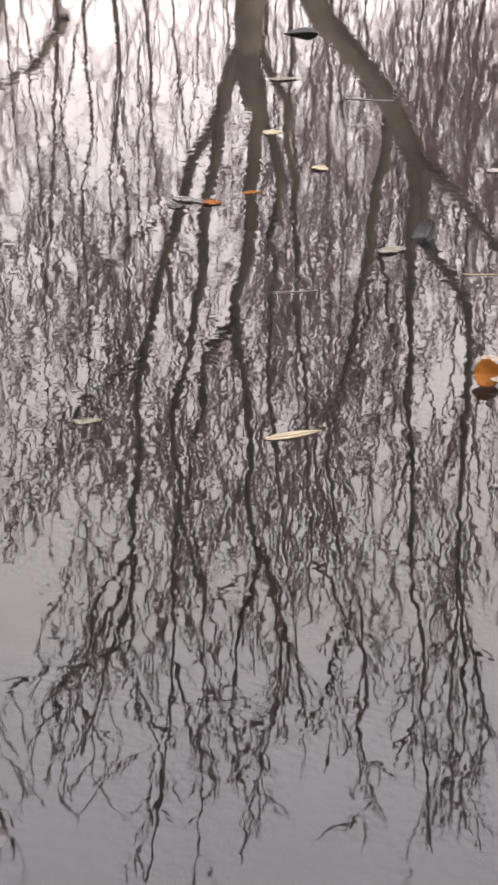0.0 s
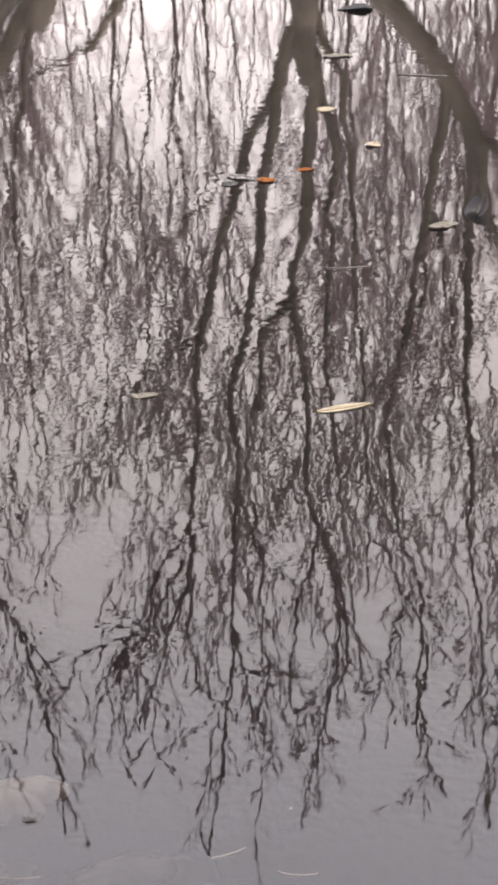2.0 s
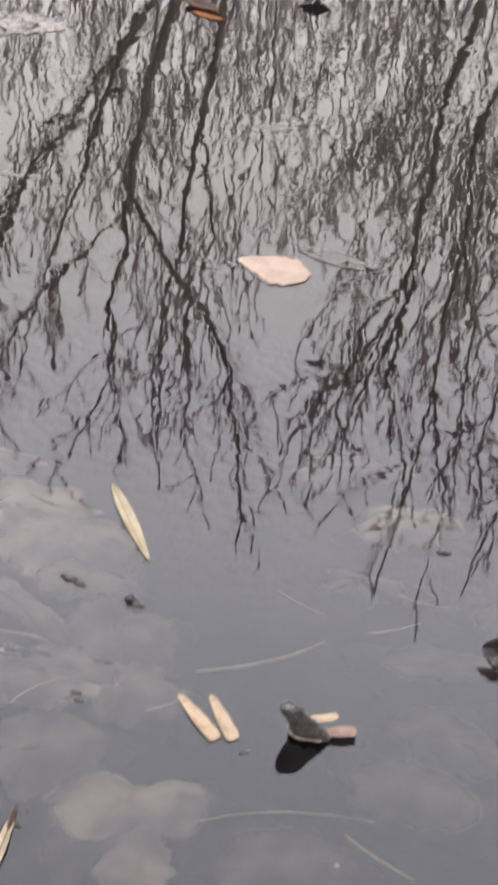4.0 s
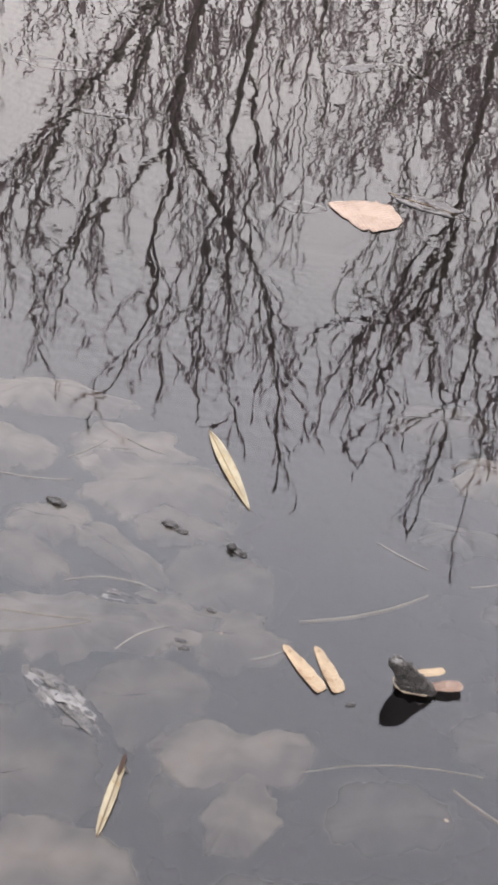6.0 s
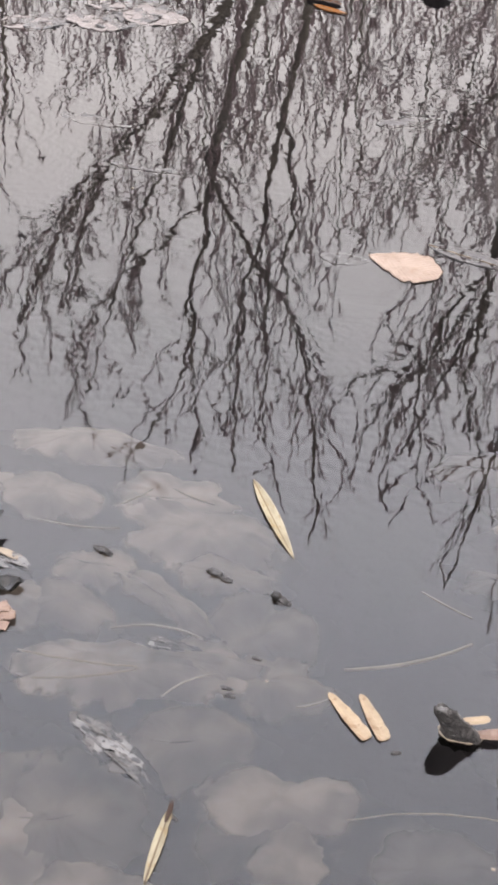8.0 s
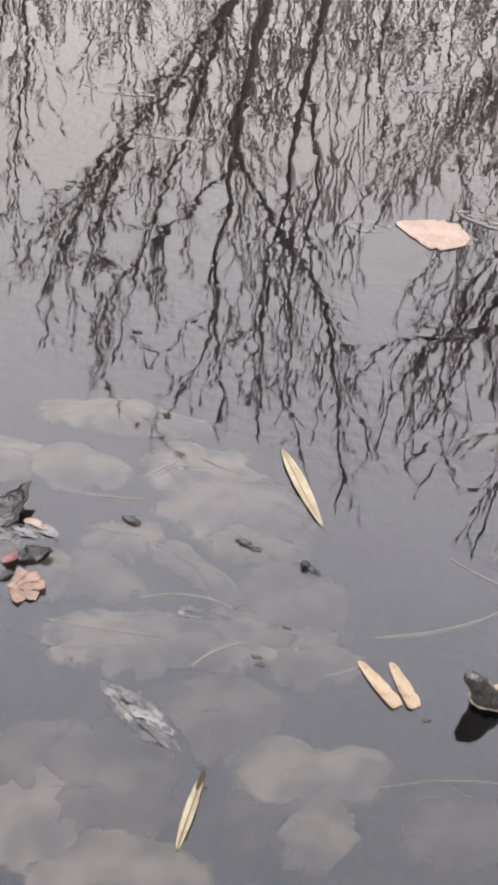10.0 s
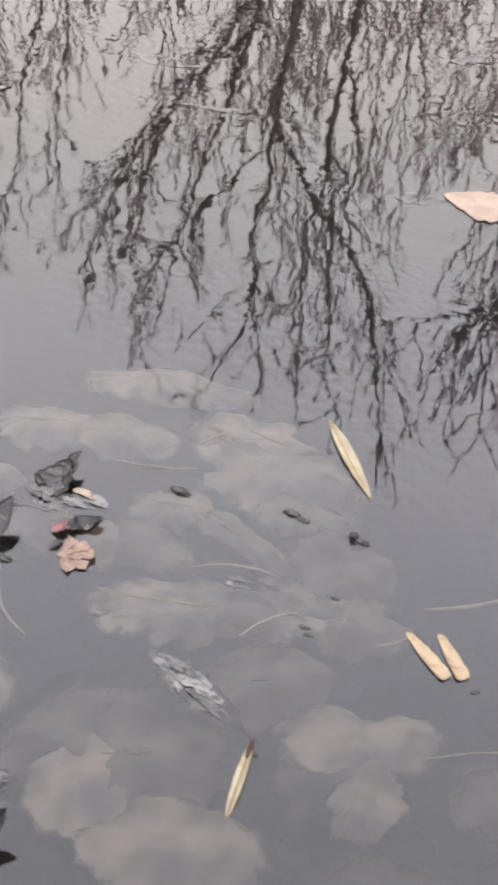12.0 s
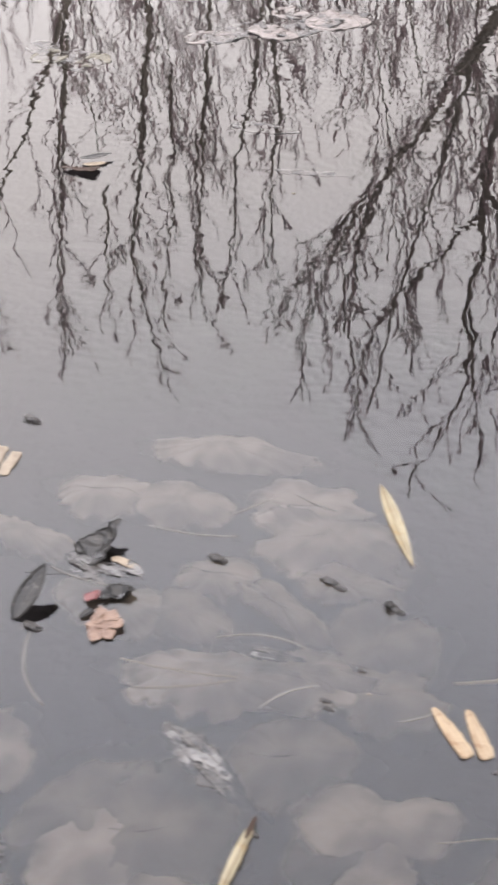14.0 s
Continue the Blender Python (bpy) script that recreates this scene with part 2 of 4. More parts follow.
def sail(u):
    """Widest near the stalk, drawn out to a long tip."""
    return min(1.0, 0.35 + 5 * u) * (1 - u) ** 0.8


def wedge(u):
    return 0.12 + 0.88 * u ** 0.8 if u < 0.93 else 0.8


def cut(u):
    """Narrow at one end, broken off square at the other."""
    return (0.4 + 0.6 * min(1, 1.9 * u) ** 0.8) * min(1, 0.72 + 5 * (1 - u)) * min(1, 0.3 + 12 * u)


def strap(u):
    return (4 * u * (1 - u)) ** 0.33 * (0.86 + 0.14 * u)


def blade(length, width, outline=lance, fold=0.2, curl=0.0, twist=0.0, rough_edge=0.05, crumple=0.0, seed=0, nu=20, nv=8, thick=0.0006, side=0):
    """A leaf blade along x, creased at its middle. side: +1 or -1 gives one half alone. crumple: how far it is wrinkled, in metres."""
    V, F = [], []
    v0, v1 = (0.03, 1) if side > 0 else (-1, -0.03) if side < 0 else (-1, 1)
    for layer in (0, 1):
        for i in range(nu + 1):
            u = i / nu
            half = max(0.03, outline(u)) * width / 2
            for j in range(nv + 1):
                v = v0 + (v1 - v0) * j / nv
                edge = 1 + rough_edge * (noise.noise(Vector((u * 9, math.copysign(3, v), seed))) + 0.6 * noise.noise(Vector((u * 31, math.copysign(5, v), seed)))) * abs(v)
                x, y = (u - 0.5) * length, v * half * edge
                z = fold * abs(v) * half + curl * length * (2 * u - 1) ** 2 + math.sin(twist * (u - 0.5)) * y
                if crumple:
                    z += crumple * (wobble((x, y), 45, seed) + 0.7 * wobble((x, y), 110, seed + 3) + 0.4 * wobble((x, y), 260, seed + 5))
                    x += crumple * 0.5 * wobble((x, y), 70, seed + 9)
                    y += crumple * 0.5 * wobble((x, y), 70, seed + 11)
                V.append((x, y, z - (thick if layer else 0)))
    n = (nu + 1) * (nv + 1)
    def at(i, j, k):
        return k * n + i * (nv + 1) + j
    for i in range(nu):
        for j in range(nv):
            F.append((at(i, j, 0), at(i + 1, j, 0), at(i + 1, j + 1, 0), at(i, j + 1, 0)))
            F.append((at(i, j, 1), at(i, j + 1, 1), at(i + 1, j + 1, 1), at(i + 1, j, 1)))
        F.append((at(i, 0, 0), at(i, 0, 1), at(i + 1, 0, 1), at(i + 1, 0, 0)))
        F.append((at(i, nv, 0), at(i + 1, nv, 0), at(i + 1, nv, 1), at(i, nv, 1)))
    for j in range(nv):
        F.append((at(0, j, 0), at(0, j + 1, 0), at(0, j + 1, 1), at(0, j, 1)))
        F.append((at(nu, j, 0), at(nu, j, 1), at(nu, j + 1, 1), at(nu, j + 1, 0)))
    lift = -min(v[2] for v in V)
    return [(x, y, z + lift) for x, y, z in V], F


def tube(points, radii, sides=6):
    """A round tube along a line of points, closed at its ends."""
    V, F = [], []
    P = [Vector(p) for p in points]
    for i, p in enumerate(P):
        d = (P[min(i + 1, len(P) - 1)] - P[max(i - 1, 0)]).normalized()
        a = d.orthogonal().normalized() if abs(d.z) > 0.9 else d.cross(Vector((0, 0, 1))).normalized()
        b = d.cross(a)
        for k in range(sides):
            w = k * math.tau / sides
            V.append(p + (a * math.cos(w) + b * math.sin(w)) * radii[i])
    for i in range(len(P) - 1):
        for k in range(sides):
            F.append((i * sides + k, i * sides + (k + 1) % sides, (i + 1) * sides + (k + 1) % sides, (i + 1) * sides + k))
    F.append(tuple(range(sides))[::-1])
    F.append(tuple((len(P) - 1) * sides + k for k in range(sides)))
    return V, F


def lump(rx, ry, rz, rough=0.15, seed=0, nu=14, nv=9):
    """An uneven rounded body standing on its underside."""
    V, F = [], []
    for j in range(nv + 1):
        b = math.pi * (j / nv - 0.5)
        for i in range(nu):
            a = math.tau * i / nu
            d = Vector((math.cos(a) * math.cos(b), math.sin(a) * math.cos(b), math.sin(b)))
            k = 1 + rough * (noise.noise(d * 2.3 + Vector((seed, 0, 0))) + 0.5 * noise.noise(d * 6 + Vector((0, seed, 0))))
            V.append((d.x * rx * k, d.y * ry * k, d.z * rz * k + rz))
    for j in range(nv):
        for i in range(nu):
            F.append((j * nu + i, j * nu + (i + 1) % nu, (j + 1) * nu + (i + 1) % nu, (j + 1) * nu + i))
    return V, F


def pad(rx, ry, seed=0, dome=0.01, ragged=0.14, notch=0.0, thick=0.001, rings=8, n=72):
    """A broad sunken leaf: an uneven round sheet, bowed, with ragged edge."""
    V, F = [], []
    def edge(a):
        d = Vector((math.cos(a), math.sin(a), 0))
        e = 1 + ragged * (1.3 * noise.noise(d * 1.3 + Vector((seed * 3.1, 0, 0))) + 0.5 * noise.noise(d * 4 + Vector((0, seed * 2.3, 0))) + 0.25 * noise.noise(d * 11 + Vector((seed, 0, 4))))
        e += 0.22 * math.exp(-(math.remainder(a, math.tau) / 0.35) ** 2) - 0.22 * ragged * abs(noise.noise(d * 7 + Vector((seed * 1.9, 2, 0)))) + (0, 0.09, 0.14)[seed % 3] * math.cos((2 + seed % 3) * a + seed)
        if notch:
            e -= notch * math.exp(-((a - math.pi) / 0.25) ** 2)
        return e
    for layer in (0, 1):
        for r in range(1, rings + 1):
            q = r / rings
            for i in range(n):
                a = math.tau * i / n
                e = edge(a) * q
                x, y = math.cos(a) * rx * e, math.sin(a) * ry * e
                z = dome * (1 - q * q) + 0.35 * dome * (wobble((x, y), 25, seed) + 0.5 * wobble((x, y), 70, seed + 2))
                V.append((x, y, z - (thick if layer else 0)))
    m = rings * n
    V += [(0, 0, dome), (0, 0, dome - thick)]
    for layer in (0, 1):
        o = layer * m
        for r in range(rings - 1):
            for i in range(n):
                q = (o + r * n + i, o + (r + 1) * n + i, o + (r + 1) * n + (i + 1) % n, o + r * n + (i + 1) % n)
                F.append(q if layer == 0 else q[::-1])
        for i in range(n):
            q = (2 * m + layer, o + i, o + (i + 1) % n)
            F.append(q if layer == 0 else q[::-1])
    for i in range(n):
        a, b = (rings - 1) * n + i, (rings - 1) * n + (i + 1) % n
        F.append((a, a + m, b + m, b))
    return V, F


# ---- pond, bed and banks ----
def ramp(v, a, b):
    q = min(1, max(0, (v - a) / (b - a)))
    return q * q * (3 - 2 * q)


def bed(x, y):
    """Height of the ground: added slope behind the camera, near bank, shallow shelf, deep middle, far bank."""
    s = y + 0.05 * math.sin(x * 2.1) + 0.03 * math.sin(x * 5.3)
    z = 0.16 - 0.215 * ramp(s, -0.35, 0.38) - 0.025 * ramp(s, 0.4, 1.1) - 0.5 * ramp(s, 1.15, 2.4)
    # the unseen 3.2 m slope behind the camera is added to block skylight
    z += 0.95 * ramp(s, 7.4, 9.5) + 3.2 * ramp(-s, 1.2, 6.0)
    return z + 0.9 * ramp(abs(x), 22, 27) * (1 - ramp(s, 7.4, 9.5))


def ground_sheet():
    xs = sorted({*[round(v * 0.06 - 1.5, 3) for v in range(40)], *[-300, -150, -80, -50, -35, -27, -25, -23, -22, -16, -12, -9, -7, -5, -4, -3, -2.3, -1.8, 1.2, 1.6, 2, 3, 4, 5, 7, 9, 12, 16, 22, 23, 25, 27, 35, 50, 80, 150, 300]})
    ys = sorted({*[round(v * 0.06 - 0.5, 3) for v in range(52)], *[-300, -150, -70, -30, -15, -8, -4, -2, -1, 3, 3.5, 4.5, 6, 7.2, *[7.4 + 0.15 * k for k in range(15)], 10, 11, 13, 16, 20, 30, 50, 80, 150, 300]})
    V = [(x, y, bed(x, y) + 0.006 * wobble((x, y), 9, 1) + 0.004 * wobble((x, y), 30, 2)) for y in ys for x in xs]
    n = len(xs)
    F = [(j * n + i, j * n + i + 1, (j + 1) * n + i + 1, (j + 1) * n + i) for j in range(len(ys) - 1) for i in range(n - 1)]
    sheet = mesh_from("ground", V, F, MUD)
    sheet.materials.append(EARTH)
    for face in sheet.polygons:
        face.material_index = 1 if face.center.z > 0.02 else 0
    return tagged(new("ground", sheet), "dark muddy pond bed and earth banks", "ground", kind="structure")


ground_sheet()
tagged(new("water", mesh_from("water", [(-60, -60, 0), (60, -60, 0), (60, 60, 0), (-60, 60, 0)], [(0, 1, 2, 3)], WATER)),
       "still dark pond water with fine ripples", "water", kind="structure")


# ---- bare trees on the far bank ----
def tubes(lines, sides):
    """Many tapered tubes in one mesh. lines: (points as n x 3 array, radii)."""
    by_len = {}
    for p, r in lines:
        by_len.setdefault(len(p), []).append((p, r))
    VV, FF, base = [], [], 0
    ang = np.arange(sides) * math.tau / sides
    for n, group in by_len.items():
        P = np.array([g[0] for g in group])
        R = np.array([g[1] for g in group])
        d = np.empty_like(P)
        d[:, 1:-1] = P[:, 2:] - P[:, :-2]
        d[:, 0], d[:, -1] = P[:, 1] - P[:, 0], P[:, -1] - P[:, -2]
        d /= np.linalg.norm(d, axis=2, keepdims=True) + 1e-9
        ref = np.zeros_like(d)
        ref[..., 0] = 1
        a = np.cross(d, ref)
        a /= np.linalg.norm(a, axis=2, keepdims=True) + 1e-9
        b = np.cross(d, a)
        ring = P[:, :, None, :] + R[:, :, None, None] * (a[:, :, None, :] * np.cos(ang)[None, None, :, None] + b[:, :, None, :] * np.sin(ang)[None, None, :, None])
        VV.append(ring.reshape(-1, 3))
        k = np.arange(sides)
        seg = np.stack([k, (k + 1) % sides, sides + (k + 1) % sides, sides + k], 1)
        one = (np.arange(n - 1)[:, None, None] * sides + seg[None]).reshape(-1, 4)
        FF.append((np.arange(len(group))[:, None, None] * (n * sides) + one[None]).reshape(-1, 4) + base)
        base += len(group) * n * sides
    return np.concatenate(VV).tolist(), np.concatenate(FF).tolist()


def smooth_line(nodes, count):
    """A rounded line through a few nodes."""
    P = np.array(nodes, float)
    P = np.vstack([2 * P[0] - P[1], P, 2 * P[-1] - P[-2]])
    out = []
    for s in np.linspace(0, len(P) - 3 - 1e-6, count):
        i = int(s)
        t = s - i
        p0, p1, p2, p3 = P[i:i + 4]
        out.append(0.5 * (2 * p1 + (p2 - p0) * t + (2 * p0 - 5 * p1 + 4 * p2 - p3) * t * t + (3 * p1 - p0 - 3 * p2 + p3) * t ** 3))
    return np.array(out)


def shoot(rng, p, d, length, r0, r1, n, wander, up):
    """One growing shoot: a crooked line that bends upwards."""
    pts = [p]
    step = length / (n - 1)
    for _ in range(n - 1):
        d = d + rng.normal(0, wander, 3) + np.array([0, 0, up])
        d = d / np.linalg.norm(d)
        p = p + d * step
        pts.append(p)
    return np.array(pts), np.linspace(r0, r1, n)


def sideways(rng, d, angle, side):
    """A direction at an angle to d, to one side in the plane of the bank, with some depth."""
    a = np.array([d[2], 0.0, -d[0]]) * side + rng.normal(0, 0.42, 3)
    a -= d * a.dot(d)
    a /= np.linalg.norm(a) + 1e-9
    return d * math.cos(angle) + a * math.sin(angle)


def bare_tree(label, base, trunk, limbs, seed, density=0.7, lowest=0.1, fine=1.0, sprays=(), reach=1.6):
    """trunk: nodes (x, height), radii; limbs: the same with a depth that they lean to. Branches, then twigs, grow on the limbs."""
    rng = np.random.default_rng(seed)
    tree = thing("tree", label, "tree", base[0], base[1], base[2], group="bare trees on the far bank")
    def local(nodes, lean):
        n = len(nodes) - 1
        return [(x - base[0], lean * (i / n) ** 1.3, h - base[2]) for i, (x, h) in enumerate(nodes)]
    def crook(line, amount):
        w = rng.normal(0, amount, line.shape)
        w[0] = 0
        w[1:-1] = (w[:-2] + w[1:-1] + w[2:]) / 3
        return line + w
    nodes, ra, rb = trunk
    line = crook(smooth_line(local(nodes, 0), 22), 0.012)
    flare = np.linspace(ra, rb, 22)
    flare[:3] *= (1.5, 1.25, 1.1)
    part("trunk", tubes([(line, flare)], 12), BARK, tree, "grey-brown trunk")
    twigs, branches = [], []
    def twiggy(p, d, length, level, r):
        n = (11, 8, 6)[level]
        pts, rad = shoot(rng, p, d, length, r, max(0.005, r * 0.5) * fine, n, (0.10, 0.13, 0.15)[level], (0.085, 0.12, 0.13)[level])
        (branches if level == 0 else twigs).append((pts, rad))
        if level == 2:
            return
        count = int(length * (6.2, 5.0)[level] * density + rng.random())
        side = 1 if rng.random() < 0.5 else -1
        for k in range(count):
            s = (0.12 + 0.84 * (k + rng.random()) / count) * (n - 1.01)
            i = int(s)
            side = -side
            dd = pts[i + 1] - pts[i]
            dd /= np.linalg.norm(dd)
            twiggy(pts[i] + (pts[i + 1] - pts[i]) * (s - i), sideways(rng, dd, rng.uniform(0.25, 0.7), side),
                   length * rng.uniform(0.32, 0.66) * (1 - 0.4 * s / n), level + 1, max((0.0088, 0.0072)[level] * fine, rad[i] * 0.55))
    grown = [(*limb, lowest, reach) for limb in limbs]
    grown += [(nodes, rng.uniform(-0.4, 0.4), 0.026, 0.006, 7.5, 0.1, 0.72) for nodes in sprays]
    for nodes, lean, ra, rb, many, low, spread in grown:
        line = crook(smooth_line(local(nodes, lean), 34), 0.034)
        rad = np.linspace(1, 0, 34) ** 1.55 * (0.74 * ra - rb) + rb
        part("limb", tubes([(line, rad)], 8), BARK, tree)
        span = float(np.linalg.norm(np.diff(line, axis=0), axis=1).sum())
        count = int(span * many * density)
        side = 1 if rng.random() < 0.5 else -1
        for k in range(count):
            s = (low + (1 - low) * (k + rng.random()) / count) ** 0.85 * 32
            i = int(s)
            side = -side
            d = line[i + 1] - line[i]
            d /= np.linalg.norm(d)
            room = spread * (1 - 0.36 * s / 33)
            twiggy(line[i], sideways(rng, d, rng.uniform(0.28, 0.7), side), room * rng.uniform(0.45, 1.1), 0, max(0.0075 * fine, rad[i] * rng.uniform(0.28, 0.46)))
    part("branches", tubes(branches, 5), TWIG, tree, kind="stuff")
    part("twigs", tubes(twigs, 3), TWIG, tree, "dense tangle of thin purple-brown twigs", kind="stuff")
    return tree


GRADE = 0.3
FORKED = (((-0.66, 3.59), (-1.02, 3.84), (-1.31, 4.3), (-1.66, 4.94)), ((-0.52, 2.45), (-0.85, 2.8), (-1.12, 3.03), (-1.49, 3.6)),
          ((-0.87, 5.71), (-1.2, 6.36), (-1.65, 6.48), (-1.9, 6.86)), ((-0.42, 6.5), (-0.25, 7.35), (-0.06, 8.29)),
          ((-0.72, 5.4), (-0.91, 6.25), (-1.44, 6.68), (-1.72, 7.47)), ((-0.76, 5.7), (-0.78, 6.66), (-0.54, 7.53), (-0.79, 8.61)),
          ((-0.75, 5.2), (-1.15, 6.1), (-1.2, 6.75), (-1.08, 7.66)), ((-1.3, 6.6), (-1.44, 6.9), (-1.41, 7.96)))
INNER = (((0.38, 5.4), (0.58, 6.64), (0.35, 7.47), (0.36, 8.49)), ((0.76, 5.46), (1.21, 6.33), (1.27, 7.46), (1.37, 7.86), (1.22, 8.49)),
         ((1.03, 6.2), (0.95, 6.9), (0.8, 7.4)), ((-0.35, 5.0), (-0.2, 5.6), (-0.14, 6.59), (-0.17, 7.46), (-0.27, 9.12)), ((0.3, 5.3), (0.1, 6.4), (0.1, 7.2), (0.34, 8.42)))
LEANING = (((2.02, 5.5), (2.23, 7.26), (2.13, 7.92), (1.96, 8.73)), ((2.3, 6.6), (2.47, 7.58), (2.41, 8.12), (2.29, 8.91)),
           ((1.1, 2.73), (1.06, 3.57), (0.91, 4.17), (0.8, 4.9)), ((1.12, 2.6), (1.32, 3.47), (1.37, 4.9)))
SLENDER = (((-2.6, 4.4), (-2.48, 5.16), (-2.5, 5.68), (-2.35, 6.31), (-2.26, 7.06)), ((-3.2, 5.15), (-3.8, 5.85), (-4.25, 6.45), (-4.46, 7.07), (-4.6, 7.8)),
           ((-3.8, 5.81), (-4.0, 6.3), (-4.02, 6.92)), ((-3.43, 6.22), (-3.4, 7.25), (-3.38, 8.24)), ((-2.7, 5.83), (-2.66, 6.8), (-2.62, 7.55), (-2.4, 8.0)))
OUTER = (((-4.14, 5.07), (-4.57, 6.2), (-4.61, 7.96)), ((-3.3, 4.1), (-3.64, 4.38), (-4.26, 5.2), (-4.8, 6.11), (-5.03, 6.92)), ((-2.36, 6.43), (-2.2, 7.2), (-2.03, 8.47)),
         ((-4.3, 5.2), (-4.59, 6.32), (-4.67, 6.72)), ((-4.24, 5.0), (-5.02, 6.17), (-5.5, 6.83)), ((-2.9, 6.1), (-3.02, 7.03), (-2.98, 7.78)))
UPRIGHT = (((-5.1, 3.5), (-5.47, 4.82), (-5.67, 5.77), (-5.85, 6.5)), ((-6.2, 3.6), (-6.68, 5.19), (-6.88, 5.95), (-7.18, 6.5)), ((-7.1, 3.9), (-7.53, 5.29), (-7.89, 6.57), (-8.16, 8.0)),
           ((-6.1, 4.2), (-6.26, 5.37), (-6.48, 6.74)), ((-5.7, 4.2), (-5.93, 5.1), (-6.01, 6.33)), ((-7.0, 5.4), (-7.32, 6.41), (-7.53, 7.65)))
bare_tree("bare many-stemmed tree with a forked trunk on the bank", (0.18, 10, GRADE),
          (((0.18, 0.25), (0.16, 0.93), (0.14, 1.3), (0.19, 1.6)), 0.115, 0.075),
          ((((0.12, 1.15), (-0.03, 1.58), (-0.23, 2.02), (-0.40, 2.6), (-0.65, 3.69), (-0.72, 4.70), (-0.80, 5.70), (-0.99, 6.55), (-1.36, 7.85)), 0.3, 0.085, 0.012, 3.9),
           (((-0.06, 1.66), (-0.17, 2.56), (-0.24, 3.29), (-0.39, 3.88), (-0.35, 4.64), (-0.42, 5.57), (-0.46, 6.76), (-0.68, 8.90)), -0.2, 0.065, 0.01, 3.9),
           (((0.2, 1.4), (0.21, 1.8), (0.15, 2.69), (0.09, 3.29), (0.22, 4.26), (0.24, 5.00), (0.46, 5.89), (0.51, 6.74), (0.14, 9.00)), 0.1, 0.085, 0.01, 3.9),
           (((0.09, 3.25), (-0.15, 3.67), (-0.19, 4.07), (-0.30, 4.45), (-0.16, 5.60)), -0.3, 0.055, 0.008, 3.0),
           (((0.19, 1.30), (0.36, 1.95), (0.34, 2.55), (0.38, 3.00), (0.34, 3.90), (0.54, 5.60), (0.79, 7.60)), 0.5, 0.06, 0.01, 3.9),
           (((0.21, 1.10), (0.43, 1.70), (0.47, 2.33), (0.55, 3.00), (0.66, 4.20), (0.76, 5.80)), -0.4, 0.05, 0.01, 3.9)), 11, density=0.62, lowest=0.34, sprays=FORKED + INNER)
bare_tree("bare tree with a trunk leaning over the bank", (0.41, 10.3, GRADE),
          (((0.41, 0.25), (0.62, 0.92), (0.86, 1.22), (1.16, 1.6), (1.45, 2.10)), 0.105, 0.075),
          ((((1.19, 1.70), (1.15, 2.23), (1.09, 2.90), (1.04, 3.45), (0.91, 4.10), (0.90, 4.72), (1.02, 5.54), (1.24, 6.41), (1.31, 8.20)), 0.2, 0.06, 0.01, 3.8),
           (((1.42, 2.00), (1.59, 2.70), (1.94, 3.40), (1.99, 4.53), (2.01, 5.23), (2.07, 6.39), (2.24, 8.50)), 0, 0.08, 0.01, 3.8),
           (((1.39, 2.00), (1.47, 2.70), (1.46, 3.60), (1.54, 5.00), (1.76, 6.60), (1.99, 8.60)), -0.4, 0.07, 0.01, 3.8),
           (((1.45, 2.05), (1.99, 2.60), (2.56, 3.60), (2.84, 5.00), (3.04, 7.00)), 0.3, 0.07, 0.01, 3.0)), 12, density=0.62, lowest=0.3, sprays=LEANING)
bare_tree("bare tree with several slender stems on the bank", (-1.6, 10.1, GRADE),
          (((-1.6, 0.25), (-1.66, 0.8), (-1.78, 1.2)), 0.15, 0.1),
          ((((-1.7, 0.8), (-2.12, 1.35), (-2.29, 2.6), (-2.5, 3.45), (-2.74, 4.84), (-2.82, 5.62), (-2.96, 6.4), (-3.05, 8.4)), 0.2, 0.085, 0.01, 3.8),
           (((-1.75, 1.0), (-2.45, 2.2), (-2.83, 3.3), (-3.08, 4.28), (-3.21, 4.87), (-2.82, 5.71), (-2.36, 6.43), (-2.13, 7.65), (-2.06, 8.97)), -0.1, 0.08, 0.01, 3.8),
           (((-3.18, 4.75), (-3.36, 6.0), (-3.54, 7.28), (-4.2, 8.75)), 0.2, 0.04, 0.008, 3.6),
           (((-1.78, 1.0), (-2.3, 1.9), (-2.95, 3.1), (-3.22, 3.69), (-3.48, 4.32), (-3.8, 5.23), (-4.21, 6.37), (-4.63, 7.9)), 0.4, 0.075, 0.01, 3.8),
           (((-3.1, 3.4), (-3.7, 4.4), (-4.4, 5.4), (-5.0, 6.6)), -0.3, 0.045, 0.008, 3.6),
           (((-1.78, 1.1), (-1.88, 1.7), (-2.02, 2.3), (-2.0, 3.4), (-1.9, 4.6)), -0.3, 0.04, 0.008, 3.4),
           (((-1.15, 1.0), (-1.36, 1.3), (-1.61, 1.5), (-1.9, 1.62), (-2.4, 2.0)), 0.2, 0.06, 0.012, 2.0)), 13, density=0.62, lowest=0.24, sprays=SLENDER + OUTER)
